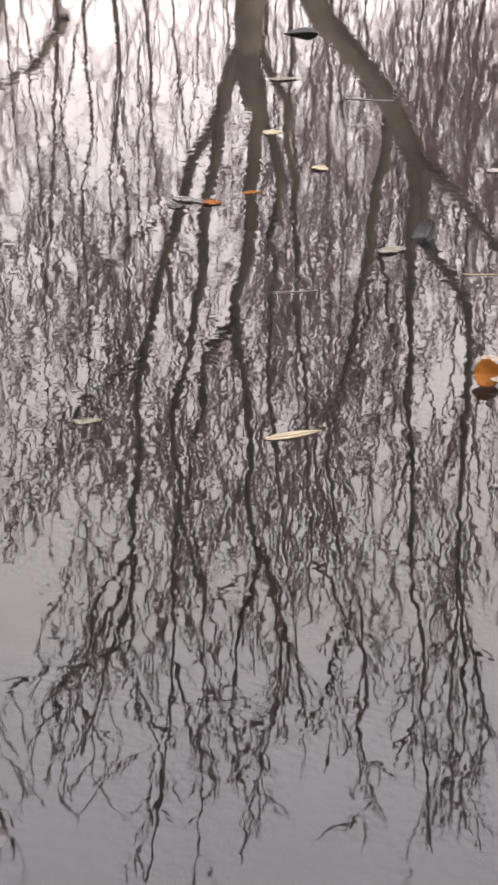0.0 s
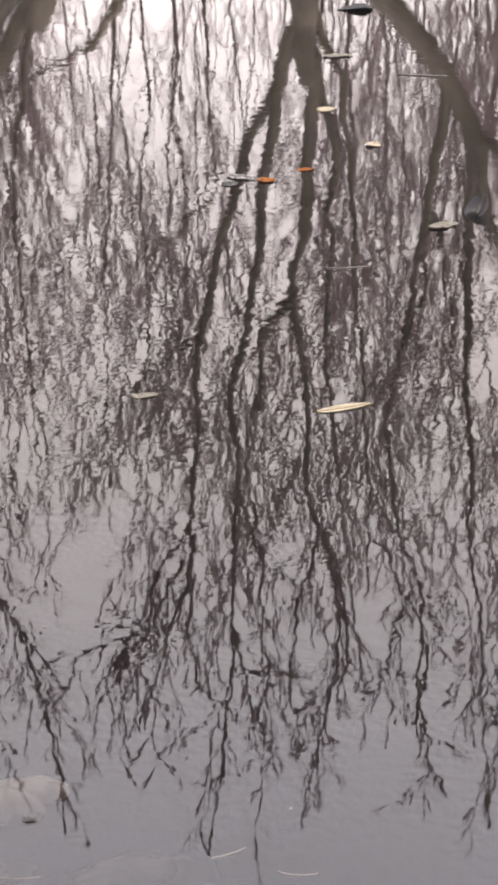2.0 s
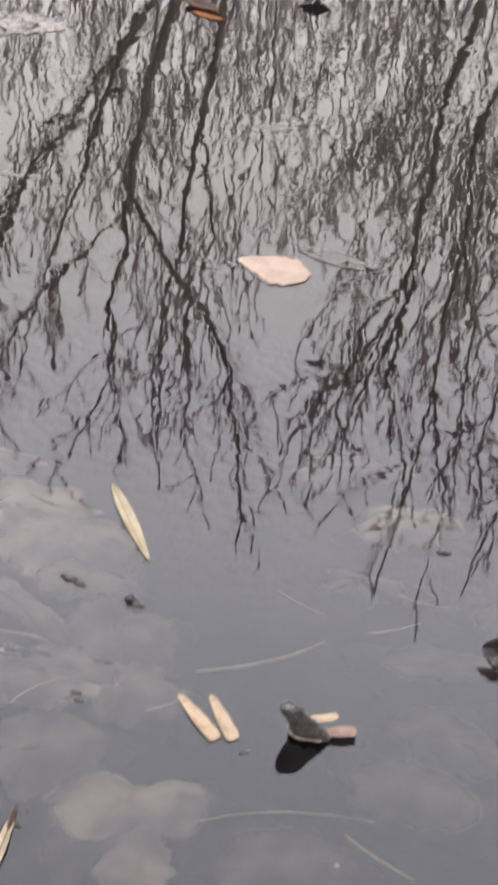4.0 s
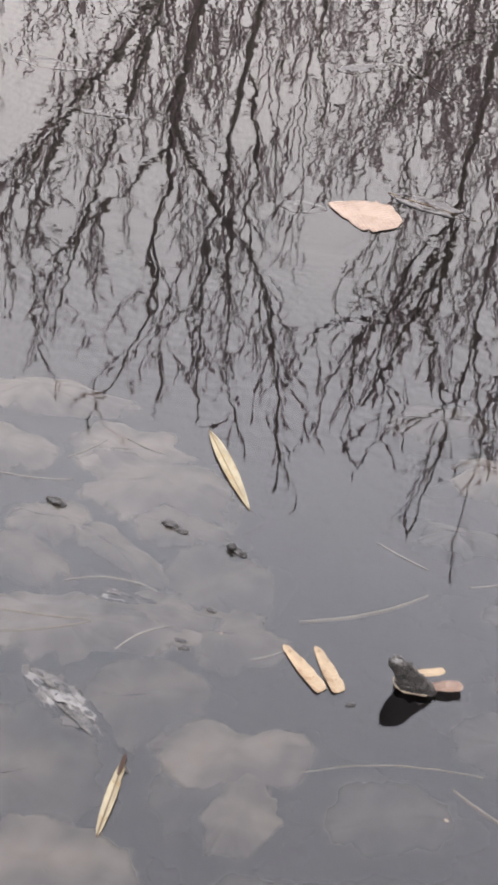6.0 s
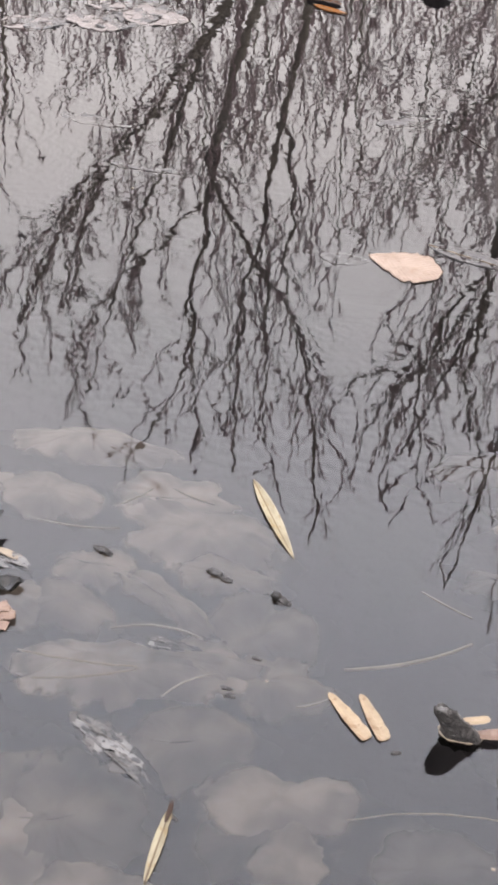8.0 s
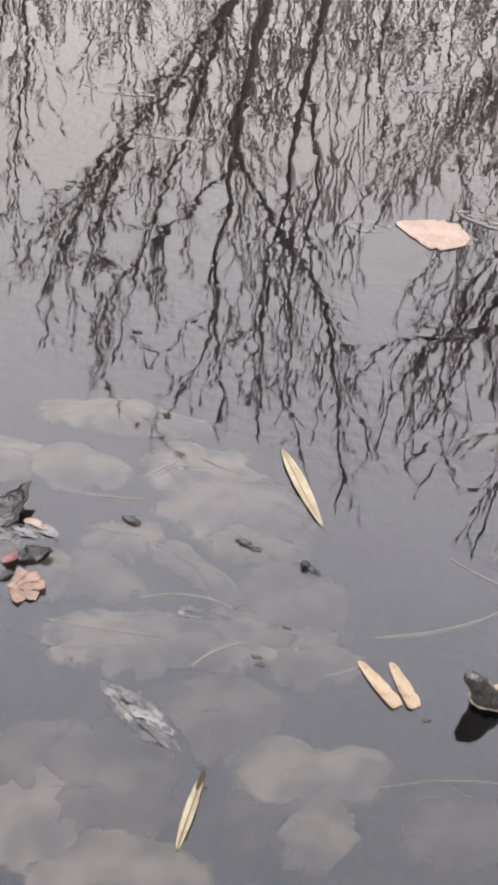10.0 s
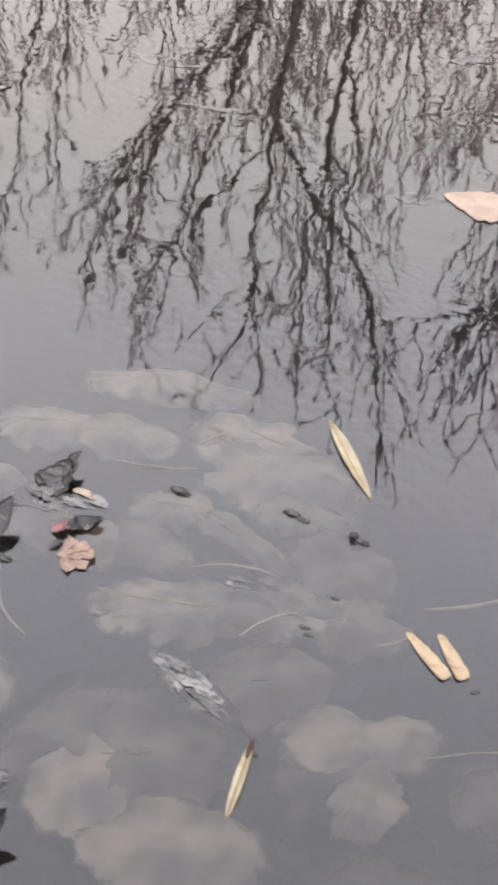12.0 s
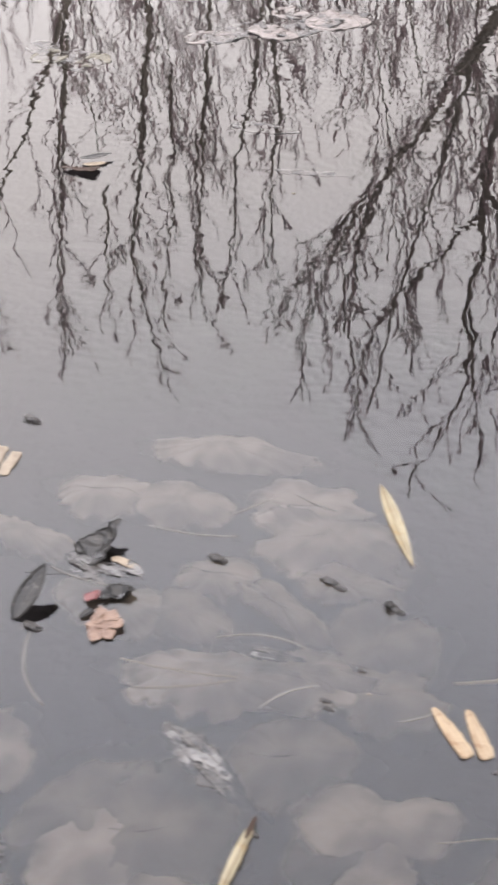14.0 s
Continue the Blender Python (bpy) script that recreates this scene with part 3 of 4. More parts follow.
bare_tree("slender bare tree with long upright twigs", (-5.7, 10.2, GRADE),
          (((-5.7, 0.25), (-5.8, 1.2), (-5.95, 2.0)), 0.12, 0.08),
          ((((-5.9, 1.8), (-6.19, 3.44), (-6.38, 4.27), (-6.85, 5.97), (-6.88, 6.77), (-6.82, 8.22)), 0.1, 0.045, 0.009, 4.2),
           (((-5.95, 1.9), (-6.6, 2.8), (-7.2, 4.0), (-7.81, 6.36), (-8.09, 7.77)), 0.2, 0.045, 0.009, 4.2),
           (((-5.85, 1.6), (-5.6, 3.0), (-5.75, 4.4), (-6.0, 5.8), (-6.1, 6.7)), -0.2, 0.04, 0.008, 4.2),
           (((-5.8, 1.4), (-5.2, 2.6), (-5.1, 4.0), (-5.35, 5.4), (-5.6, 6.4)), 0.3, 0.04, 0.008, 4.2),
           (((-7.0, 3.5), (-7.6, 4.6), (-8.5, 6.2), (-8.9, 7.6)), -0.2, 0.04, 0.008, 4.0)), 14, density=0.6, reach=1.0, sprays=UPRIGHT)


def slender_tree(label, x, y, height, spread, stems, seed, girth=0.032, density=0.6, fine=1.15, lowest=0.03):
    """A thin tree behind the others: many upright stems that part close to the ground."""
    rnd = random.Random(seed)
    limbs = []
    for k in range(stems):
        q = (k + 0.5) / stems * 2 - 1
        foot = x + 0.45 * spread * q
        tip = x + spread * q + rnd.uniform(-0.25, 0.25)
        top = height * (1 - 0.2 * q * q) * rnd.uniform(0.82, 1.0)
        mid = foot + (tip - foot) * rnd.uniform(0.35, 0.65)
        limbs.append((((foot, 0.28), (foot + 0.05 * q, 0.3 + 0.22 * top), (mid, 0.3 + 0.55 * top), (tip, top)),
                      rnd.uniform(-0.5, 0.5), girth * rnd.uniform(0.8, 1.3), 0.007, 3.6))
    return bare_tree(label, (x, y, GRADE), (((x, 0.25), (x + 0.02, 0.4), (x, 0.6)), 2 * girth, girth), limbs, seed, density, lowest, fine, reach=1.9)


slender_tree("slender bare tree standing behind the front trees", -7.9, 12.6, 7.4, 1.3, 4, 31, density=0.62)
slender_tree("slender bare tree with thin crossing twigs", -6.5, 12.2, 6.6, 1.0, 4, 38, density=0.62)
slender_tree("slender bare tree with upright purple-brown twigs", -5.2, 13.0, 7.4, 1.2, 5, 32, density=0.62)
slender_tree("slender bare tree in a gap between others", -4.0, 12.4, 6.8, 1.0, 4, 39, density=0.6)
slender_tree("slender bare tree behind many-stemmed trees", -2.9, 13.2, 8.2, 1.1, 4, 33, density=0.55)
slender_tree("slender bare tree with fine crowded twigs", -1.15, 12.8, 8.6, 1.1, 4, 34, density=0.78, lowest=0.42)
slender_tree("slender bare tree with close upright stems", 0.6, 13.4, 9.2, 1.0, 3, 35, density=0.8, lowest=0.35)
slender_tree("slender bare tree behind a leaning trunk", 2.3, 12.4, 9.4, 1.1, 4, 36, density=0.7)
slender_tree("slender bare tree at the edge of the group", 4.2, 12.2, 9.0, 1.1, 4, 37)
for k, x in enumerate((-8.6, -7.2, -5.9, -4.7, -3.6, -2.6, -1.7, -0.8, 0.1, 1.0, 1.9, 2.8)):
    slender_tree("low bare thicket of thin brown stems on the bank", x, 11.4 + 0.5 * (k % 3), 3.4 + 0.5 * ((k * 7) % 4) + (1.2 if x < -2 else 0.0), 0.8, 4, 60 + k, 0.014, 0.72 if x < -2 else 0.56 if x < -0.5 else 0.74 if x < 0.5 else 0.9, 0.68)


# ---- leaves afloat ----
def leaf(name, label, x, y, heading, length, width, skin, outline=lance, rib=RIB, stalk=0.0, z=0.0002, group="", tilt=0.0, roll=0.0, **shape):
    """A floating leaf: its blade, a raised midrib and, if it has one, its stalk."""
    ob = thing(name, label, "leaf", x, y, z, heading, group, tilt, roll)
    geometry = blade(length, width, outline, **shape)
    part("blade", geometry, skin, ob)
    if rib:
        mid = [v for v in geometry[0][:len(geometry[0]) // 2]]
        cols = shape.get("nv", 8) + 1
        rows = len(mid) // cols
        line = [Vector(mid[i * cols + cols // 2]) + Vector((0, 0, 0.0002)) for i in range(rows)]
        part("midrib", tube(line, [0.0009 * (1 - 0.6 * i / rows) for i in range(rows)], 5), rib, ob)
    if stalk:
        a = Vector((-length / 2, 0, geometry[0][0][2]))
        pts = [a + Vector((-stalk * k / 6, 0.12 * stalk * (k / 6) ** 2, -min(a.z, 0.004) * k / 6)) for k in range(7)]
        part("stalk", tube(pts, [0.0009] * 7, 5), rib or skin, ob)
    return ob


def edged_leaf(name, label, x, y, heading, length, width, skin, rim, outline, z=0.0, tilt=0.0, roll=0.0, edge=0.0011, **shape):
    """A shrivelled leaf whose edges have rolled in to a thick dark rim."""
    ob = thing(name, label, "leaf", x, y, z, heading, "", tilt, roll)
    V, F = blade(length, width, outline, **shape)
    part("blade", (V, F), skin, ob)
    cols, rows = shape.get("nv", 8) + 1, shape.get("nu", 20) + 1
    for side in (0, cols - 1):
        line = [Vector(V[q * cols + side]) for q in range(rows)]
        part("rim", tube(line, [edge * (0.7 + 0.6 * math.sin(math.pi * q / rows)) for q in range(rows)], 6), rim, ob, "thick black rolled rim")
    return ob


def sheet_between(top, foot, rows=5, thick=0.0007):
    """A thin sheet hung between two lines of points."""
    n = len(top)
    V = [Vector(top[q]).lerp(Vector(foot[q]), r / rows) + Vector((0, -0.0025 * math.sin(math.pi * r / rows), 0)) for r in range(rows + 1) for q in range(n)]
    V += [v - Vector((0, -thick, thick)) for v in V]
    m = n * (rows + 1)
    F = []
    for r in range(rows):
        for q in range(n - 1):
            a = r * n + q
            F += [(a, a + n, a + n + 1, a + 1), (m + a, m + a + 1, m + a + n + 1, m + a + n)]
    for q in range(n - 1):
        b = rows * n + q
        F += [(q, q + 1, m + q + 1, m + q), (b, m + b, m + b + 1, b + 1)]
    return V, F


PALE_GROUP = "narrow pale leaves floating on the pond"
leaf("narrow_leaf", "long pale yellow narrow leaf floating on still water", -0.522, 0.926, -56, 0.126, 0.0145, STRAW, lance, fold=0.42, curl=0.006, seed=1, group=PALE_GROUP)
leaf("narrow_leaf", "short pale tan leaf lying beside another on water", -0.392, 0.692, -43, 0.062, 0.0132, TAN, cut, rib=None, fold=0.25, rough_edge=0.14, curl=0.006, seed=2, group=PALE_GROUP)
leaf("narrow_leaf", "short tan leaf with a blunt orange-brown end", -0.370, 0.697, -55, 0.056, 0.0132, TAN, cut, rib=None, fold=0.25, rough_edge=0.14, curl=0.005, seed=3, group=PALE_GROUP)
stalked = leaf("narrow_leaf", "pointed yellow leaf with a dark brown stalk end", -0.515, 0.515, 91, 0.078, 0.0098, STRAW, spindle, rib=TAWNY, fold=0.5, curl=-0.006, seed=4, group=PALE_GROUP, rough_edge=0.14)
part("stalk_end", ([(x + 0.033, y, z + 0.0012) for x, y, z in blade(0.024, 0.0045, spindle, fold=0.5, seed=204, nu=10, nv=4, rough_edge=0.4)[0]], blade(0.024, 0.0045, spindle, nu=10, nv=4)[1]), RUST, stalked, "dark brown stalk end")
leaf("narrow_leaf", "blunt yellow leaf with a dark split along it", -0.740, 0.498, -61, 0.070, 0.0165, STRAW, strap, fold=0.4, curl=0.004, seed=5, group=PALE_GROUP)
leaf("narrow_leaf", "pale yellow leaf floating over the reflected branches", 0.151, 1.884, 20, 0.098, 0.02, STRAW, lance, fold=0.1, curl=0.006, seed=6, group=PALE_GROUP)
leaf("narrow_leaf", "wide pale yellow leaf hanging from a dark pod", -0.955, 0.678, -64, 0.072, 0.024, STRAW, cut, fold=0.14, curl=0.006, seed=7, group=PALE_GROUP)
leaf("narrow_leaf", "wide yellow leaf touching a bleached crumpled leaf", -0.932, 0.682, -50, 0.084, 0.024, STRAW, cut, fold=0.14, curl=0.006, seed=8, group=PALE_GROUP)
leaf("narrow_leaf", "thin pale sliver of leaf crossing another", -1.027, 0.844, 66, 0.036, 0.0065, STRAW, lance, rib=None, fold=0.3, seed=9, group=PALE_GROUP)
leaf("narrow_leaf", "thin pale yellow sliver lying in a narrow V", -1.012, 0.842, 42, 0.042, 0.007, STRAW, lance, rib=None, fold=0.3, seed=10, group=PALE_GROUP)

leaf("broad_leaf", "pinkish beige pointed leaf floating flat", -0.478, 1.449, -12, 0.102, 0.07, PINK, ovate, fold=0.03, curl=0.006, rough_edge=0.2, crumple=0.0008, seed=21, rib=None, z=-0.0002, nu=26, nv=10)
leaf("curled_leaf", "silvery wet blade half sunk beside the beige leaf", -0.395, 1.495, -14, 0.125, 0.032, WETGREY, lance, fold=0.1, curl=0.004, z=-0.0022, seed=22, crumple=0.0014, rough_edge=0.2, nu=28)
curled = thing("curled_leaf", "orange-brown curled leaf with a pale folded flap", "leaf", 0.492, 2.085, 0.0, 0)
V, F = blade(0.048, 0.05, broad, fold=0.45, curl=0.12, seed=23, nu=22, nv=12, crumple=0.0015, rough_edge=0.1)
m = pose(-0.008, 0.004, 0.011, 52, 0, -6)
part("blade", ([m @ Vector(v) for v in V], F), ORANGE, curled, "glossy orange-brown hollow blade")
V, F = blade(0.088, 0.05, sail, fold=0.12, curl=0.03, seed=24, nu=22, nv=10, crumple=0.0012, rough_edge=0.08)
m = pose(0.036, -0.018, 0.012, -46, 0, 176)
part("flap", ([m @ Vector(v) for v in V], F), PALE, curled, "pale cream underside folded over")
V, F = blade(0.04, 0.014, lance, fold=0.3, curl=0.06, seed=224, nu=14, nv=6)
m = pose(-0.002, 0.018, 0.034, 20, 0, -4)
part("tip", ([m @ Vector(v) for v in V], F), PALE, curled, "pale curled tip")
leaf("boat_leaf", "dark boat-shaped folded leaf floating on its keel", 0.275, 4.833, 4, 0.12, 0.075, BLACK, ovate, fold=0.45, curl=0.03, seed=25, z=-0.004)
leaf("boat_leaf", "dark brown triangular leaf among reflected twigs", -1.228, 1.530, 2, 0.060, 0.026, RUST, wedge, fold=0.05, curl=0.02, crumple=0.002, seed=26, rib=None, roll=-12, z=0.002)
leaf("curled_leaf", "cream curled leaf under a black one", -1.214, 1.552, 18, 0.036, 0.011, PALE, spindle, fold=0.2, curl=0.05, seed=127, rib=None)
leaf("boat_leaf", "short black leaf raised on a curled one", -1.218, 1.566, 28, 0.046, 0.013, BLACK, spindle, fold=0.2, curl=0.02, seed=27, z=0.006, rib=None)
leaf("curled_leaf", "rusty dark leaf with an orange edge among scum", -0.772, 2.262, -22, 0.075, 0.036, RUST, broad, fold=0.2, curl=0.03, crumple=0.003, seed=28, rib=ORANGE)
leaf("curled_leaf", "orange flat leaf edge lying against a dark leaf", -0.752, 2.225, -18, 0.07, 0.016, ORANGE, lance, fold=0.15, curl=0.03, seed=29)
leaf("crumpled_leaf", "small black crumpled leaf on the water", -0.583, 2.354, 20, 0.055, 0.05, BLACK, broad, fold=0.4, curl=0.12, crumple=0.006, seed=30)

# dark cluster with stalks and flakes
edged_leaf("crumpled_leaf", "black shrivelled leaf with a torn upper point", -0.796, 0.814, 64, 0.056, 0.046, CHAR, BLACK, sail, z=0.002, tilt=24, fold=0.45, curl=0.05, crumple=0.006, rough_edge=0.25, seed=31, nu=36, nv=18)
edged_leaf("folded_leaf", "black folded leaf with a long pale stalk", -0.829, 0.722, 76, 0.062, 0.023, CHAR, BLACK, lance, z=0.0135, tilt=27, edge=0.0014, fold=0.12, curl=0.02, crumple=0.001, rough_edge=0.14, seed=32, nu=28, nv=12)
leaf("folded_leaf", "dark red and black shrivelled leaf scrap", -0.752, 0.755, 22, 0.038, 0.02, BLACK, spindle, fold=0.5, curl=0.1, crumple=0.008, rough_edge=0.4, rib=None, seed=33, tilt=8, z=-0.004)
leaf("folded_leaf", "dark red leaf scrap beside a black one", -0.772, 0.743, 60, 0.018, 0.016, REDDISH, broad, rib=None, fold=0.5, curl=0.1, crumple=0.003, seed=34)
lobed = thing("crumpled_leaf", "salmon pink crumpled leaf with ribbed lobes", "leaf", -0.759, 0.709, -0.0002, 20)
for k, (turn, ln, wd) in enumerate(((-58, 0.026, 0.014), (-30, 0.034, 0.015), (-2, 0.038, 0.016), (26, 0.034, 0.015), (54, 0.026, 0.013))):
    V, F = blade(ln, wd, wedge, fold=0.15, curl=0.02, crumple=0.0026, rough_edge=0.45, seed=350 + k, nu=18, nv=10)
    m = pose(0.42 * ln * math.cos(radians(turn)), 0.42 * ln * math.sin(radians(turn)), 0.0002 * k, 0, 0, turn)
    part("lobe", ([m @ Vector(v) for v in V], F), SALMON, lobed)
leaf("crumpled_leaf", "bleached pale pink crumpled leaf floating flat", -0.878, 0.647, 8, 0.064, 0.032, PALE, broad, rib=None, fold=0.02, curl=0.0, crumple=0.0022, rough_edge=0.35, z=-0.001, seed=36, nu=30, nv=12)
leaf("crumpled_leaf", "black scrap of rotten leaf on its edge", -0.768, 0.722, 60, 0.016, 0.007, BLACK, spindle, rib=None, fold=0.5, crumple=0.0015, seed=37)
leaf("folded_leaf", "black pointed leaf standing out of the water", -0.686, 0.402, 52, 0.05, 0.02, BLACK, lance, fold=0.3, curl=0.04, crumple=0.0015, rough_edge=0.25, rib=None, seed=38, tilt=48, z=0.016)
leaf("leaf_flake", "square cream flake of a broken leaf", -0.988, 0.908, 100, 0.038, 0.018, PALE, square, rib=None, fold=0.02, seed=39, rough_edge=0.35, crumple=0.0012)
leaf("leaf_flake", "cream flake split from its other half", -0.966, 0.902, 95, 0.040, 0.014, PALE, square, rib=None, fold=0.02, seed=40, rough_edge=0.35, crumple=0.0012)

# leaf raft and scattered colour farther out
for k, (x, y, head, ln, wd, skin, words) in enumerate((
        (0.154, 3.600, 10, 0.05, 0.045, STRAW, "small yellow leaf with upturned edges"),
        (0.264, 3.280, -20, 0.04, 0.036, STRAW, "small yellow leaf afloat on dark reflections"),
        (0.007, 3.007, 0, 0.042, 0.032, ORANGE, "small orange leaf floating flat on water"),
        (0.096, 3.088, 10, 0.042, 0.022, ORANGE, "small rusty orange leaf floating flat"),
        (-0.045, 3.026, -17, 0.085, 0.03, SCUM, "wet grey leaf floating level with the surface"),
        (-0.075, 2.985, 30, 0.04, 0.035, BLACK, "small black leaf beside a grey one"),
        (0.383, 2.714, 25, 0.07, 0.035, DRAB, "drab curled leaf with a shiny wet edge"),
        (0.455, 1.730, 5, 0.05, 0.006, STALK, "pale sliver of leaf floating flat"),
        (-0.170, 1.923, 15, 0.045, 0.02, DRAB, "small drab leaf sliver on the water"),
        (0.20, 4.18, 5, 0.09, 0.04, DRAB, "wet drab leaf level with the water"),
        (0.70, 3.287, 24, 0.07, 0.03, FILM, "pale leaf floating on reflected trunks"))):
    leaf("small_leaf", words, x, y, head, ln, wd, skin, broad, rib=None, fold=0.1, curl=0.02, seed=50 + k, crumple=0.003, rough_edge=0.25, z=-0.001)
leaf("folded_leaf", "black angular leaf standing up out of the water", 0.464, 2.80, 50, 0.075, 0.05, BLACK, spindle, fold=0.5, curl=0.2, seed=70, tilt=38)
for k in range(9):
    rnd = random.Random(90 + k)
    leaf("raft_leaf", "wet pale brown leaf in a floating raft", -1.23 + 0.028 * k + rnd.uniform(-0.01, 0.01), 2.03 + 0.006 * k + rnd.uniform(-0.03, 0.03), rnd.uniform(-25, 30), rnd.uniform(0.07, 0.11), rnd.uniform(0.04, 0.07),
         (FILM, SCUM, WETGREY, FILM)[k % 4], broad, rib=None, z=-0.0031, fold=0.02, curl=0.01, crumple=0.003, rough_edge=0.3, seed=90 + k, group="raft of floating leaves")
for k in range(5):
    rnd = random.Random(120 + k)
    leaf("raft_leaf", "wet grey leaf in a loose floating raft", -1.52 + 0.03 * k, 1.92 - 0.012 * k + rnd.uniform(-0.02, 0.02), rnd.uniform(-35, 10), rnd.uniform(0.06, 0.09), rnd.uniform(0.03, 0.06),
         (SCUM, DRAB, WETGREY)[k % 3], broad, rib=None, z=-0.0031, fold=0.02, curl=0.01, crumple=0.003, rough_edge=0.3, seed=120 + k, group="raft of floating leaves")
for k in range(4):
    rnd = random.Random(140 + k)
    leaf("raft_leaf", "wet pale leaf floating level with the water", -1.13 + 0.035 * k, 2.11 + rnd.uniform(-0.02, 0.02), rnd.uniform(-20, 20), rnd.uniform(0.07, 0.1), 0.05,
         (FILM, SCUM)[k % 2], broad, rib=None, z=-0.0031, fold=0.02, curl=0.01, crumple=0.003, rough_edge=0.3, seed=140 + k, group="raft of floating leaves")


# ---- stalks, straws and blades of grass ----
def straw(name, label, x, y, heading, length, radius, skin, z=0.0, bend=0.1, seed=0, group="stalks and straws on the pond"):
    ob = thing(name, label, "stalk", x, y, z, heading, group)
    pts = [((k / 12 - 0.5) * length, bend * length * ((k / 12 - 0.5) ** 2 * 4 - 1) + 0.01 * length * wobble((k * 0.3, 0), 3, seed), radius * 0.2) for k in range(13)]
    part("stem", tube(pts, [0.95 * radius * (0.6 + 0.4 * math.sin(math.pi * (k + 1) / 14)) for k in range(13)], 6), skin, ob)
    return ob


for k, (x, y, head, ln, r, skin, bend, words) in enumerate((
        (-0.327, 0.856, -22, 0.058, 0.0013, STALK, 0.02, "short pale straw floating on the water"),
        (-0.781, 0.647, -52, 0.098, 0.0014, STALK, 0.12, "long curved pale stalk of a black leaf"),
        (-0.673, 0.915, 51, 0.05, 0.0012, STALK, 0.03, "thin bleached straw lying on a sunken leaf"),
        (-0.612, 0.936, -14, 0.052, 0.0011, STALK, 0.05, "thin bleached stalk on a sunken leaf"),
        (-0.719, 0.861, 6, 0.097, 0.0012, STALK, 0.05, "long thin grey straw on the surface"),
        (-0.540, 0.686, 45, 0.06, 0.0013, STALK, -0.1, "bent white stalk tip breaking the surface"),
        # next one is no straw: a pale strand drawn for a leaf edge's highlight
        (-0.589, 0.738, 8, 0.09, 0.0013, STALK, -0.12, "pale strand for the highlight along a leaf edge"),
        (-0.638, 0.674, 23, 0.1, 0.0012, STALK, 0.04, "pale stalk running along a sunken leaf"),
        (-0.652, 0.689, 6, 0.115, 0.0012, STALK, 0.03, "thin pale rib of a sunken leaf"),
        (-0.800, 0.768, -5, 0.078, 0.0013, STALK, 0.04, "wet straw among black leaf scraps"),
        (-0.835, 0.762, 12, 0.05, 0.0009, BLACK, 0.02, "thin dark twig on the surface"),
        (-0.785, 0.775, -28, 0.06, 0.001, STALK, 0.06, "thin wet straw crossing another"),
        (-0.773, 0.404, -17, 0.042, 0.0016, BLACK, -0.15, "short dark curved twig near the bank"),
        (-0.704, 0.388, 4, 0.034, 0.0009, BLACK, 0.02, "thin dark stalk of a black leaf"),
        (-0.985, 0.722, 9, 0.04, 0.001, BLACK, 0.0, "thin dark stalk with a pod at its end"),
        (0.175, 2.481, 7, 0.09, 0.002, STALK, 0.03, "grey straw floating over reflected branches"),
        (0.547, 2.584, -1, 0.07, 0.002, STRAW, 0.02, "yellowish straw floating on the water"),
        (0.438, 3.952, -7, 0.14, 0.003, STALK, 0.03, "grey reed piece floating on the water"),
        (-0.426, 0.698, 34, 0.032, 0.0013, STALK, 0.05, "short pale stalk at the end of a tan leaf"),
        (-0.294, 0.602, 14, 0.155, 0.0007, STALK, -0.06, "long faint rib of a sunken leaf"),
        (-0.21, 0.587, -26, 0.07, 0.0016, STALK, 0.03, "pale streak of a sunken leaf edge"),
        (-0.234, 0.847, 28, 0.058, 0.0011, STALK, 0.05, "pale straw floating above sunken leaves"),
        (-0.205, 0.891, -4, 0.06, 0.0011, STALK, 0.08, "thin pale straw floating on open water"),
        (0.007, 0.924, 24, 0.036, 0.0012, STALK, 0.05, "short pale straw on open water"),
        (0.076, 0.900, -2, 0.04, 0.0012, STALK, 0.1, "short bent pale straw on open water"))):
    sodden = "of a sunken" in words or "along a sunken" in words
    straw("straw", words, x, y, head, ln, 1.25 * r if sodden else r, REED if sodden else skin, -1.7 * r if sodden else -0.0005, bend, k)
straw("straw", "long pale straw lying just under the surface", -0.351, 0.782, 31, 0.13, 0.0022, REED, -0.0042, 0.06, 40)


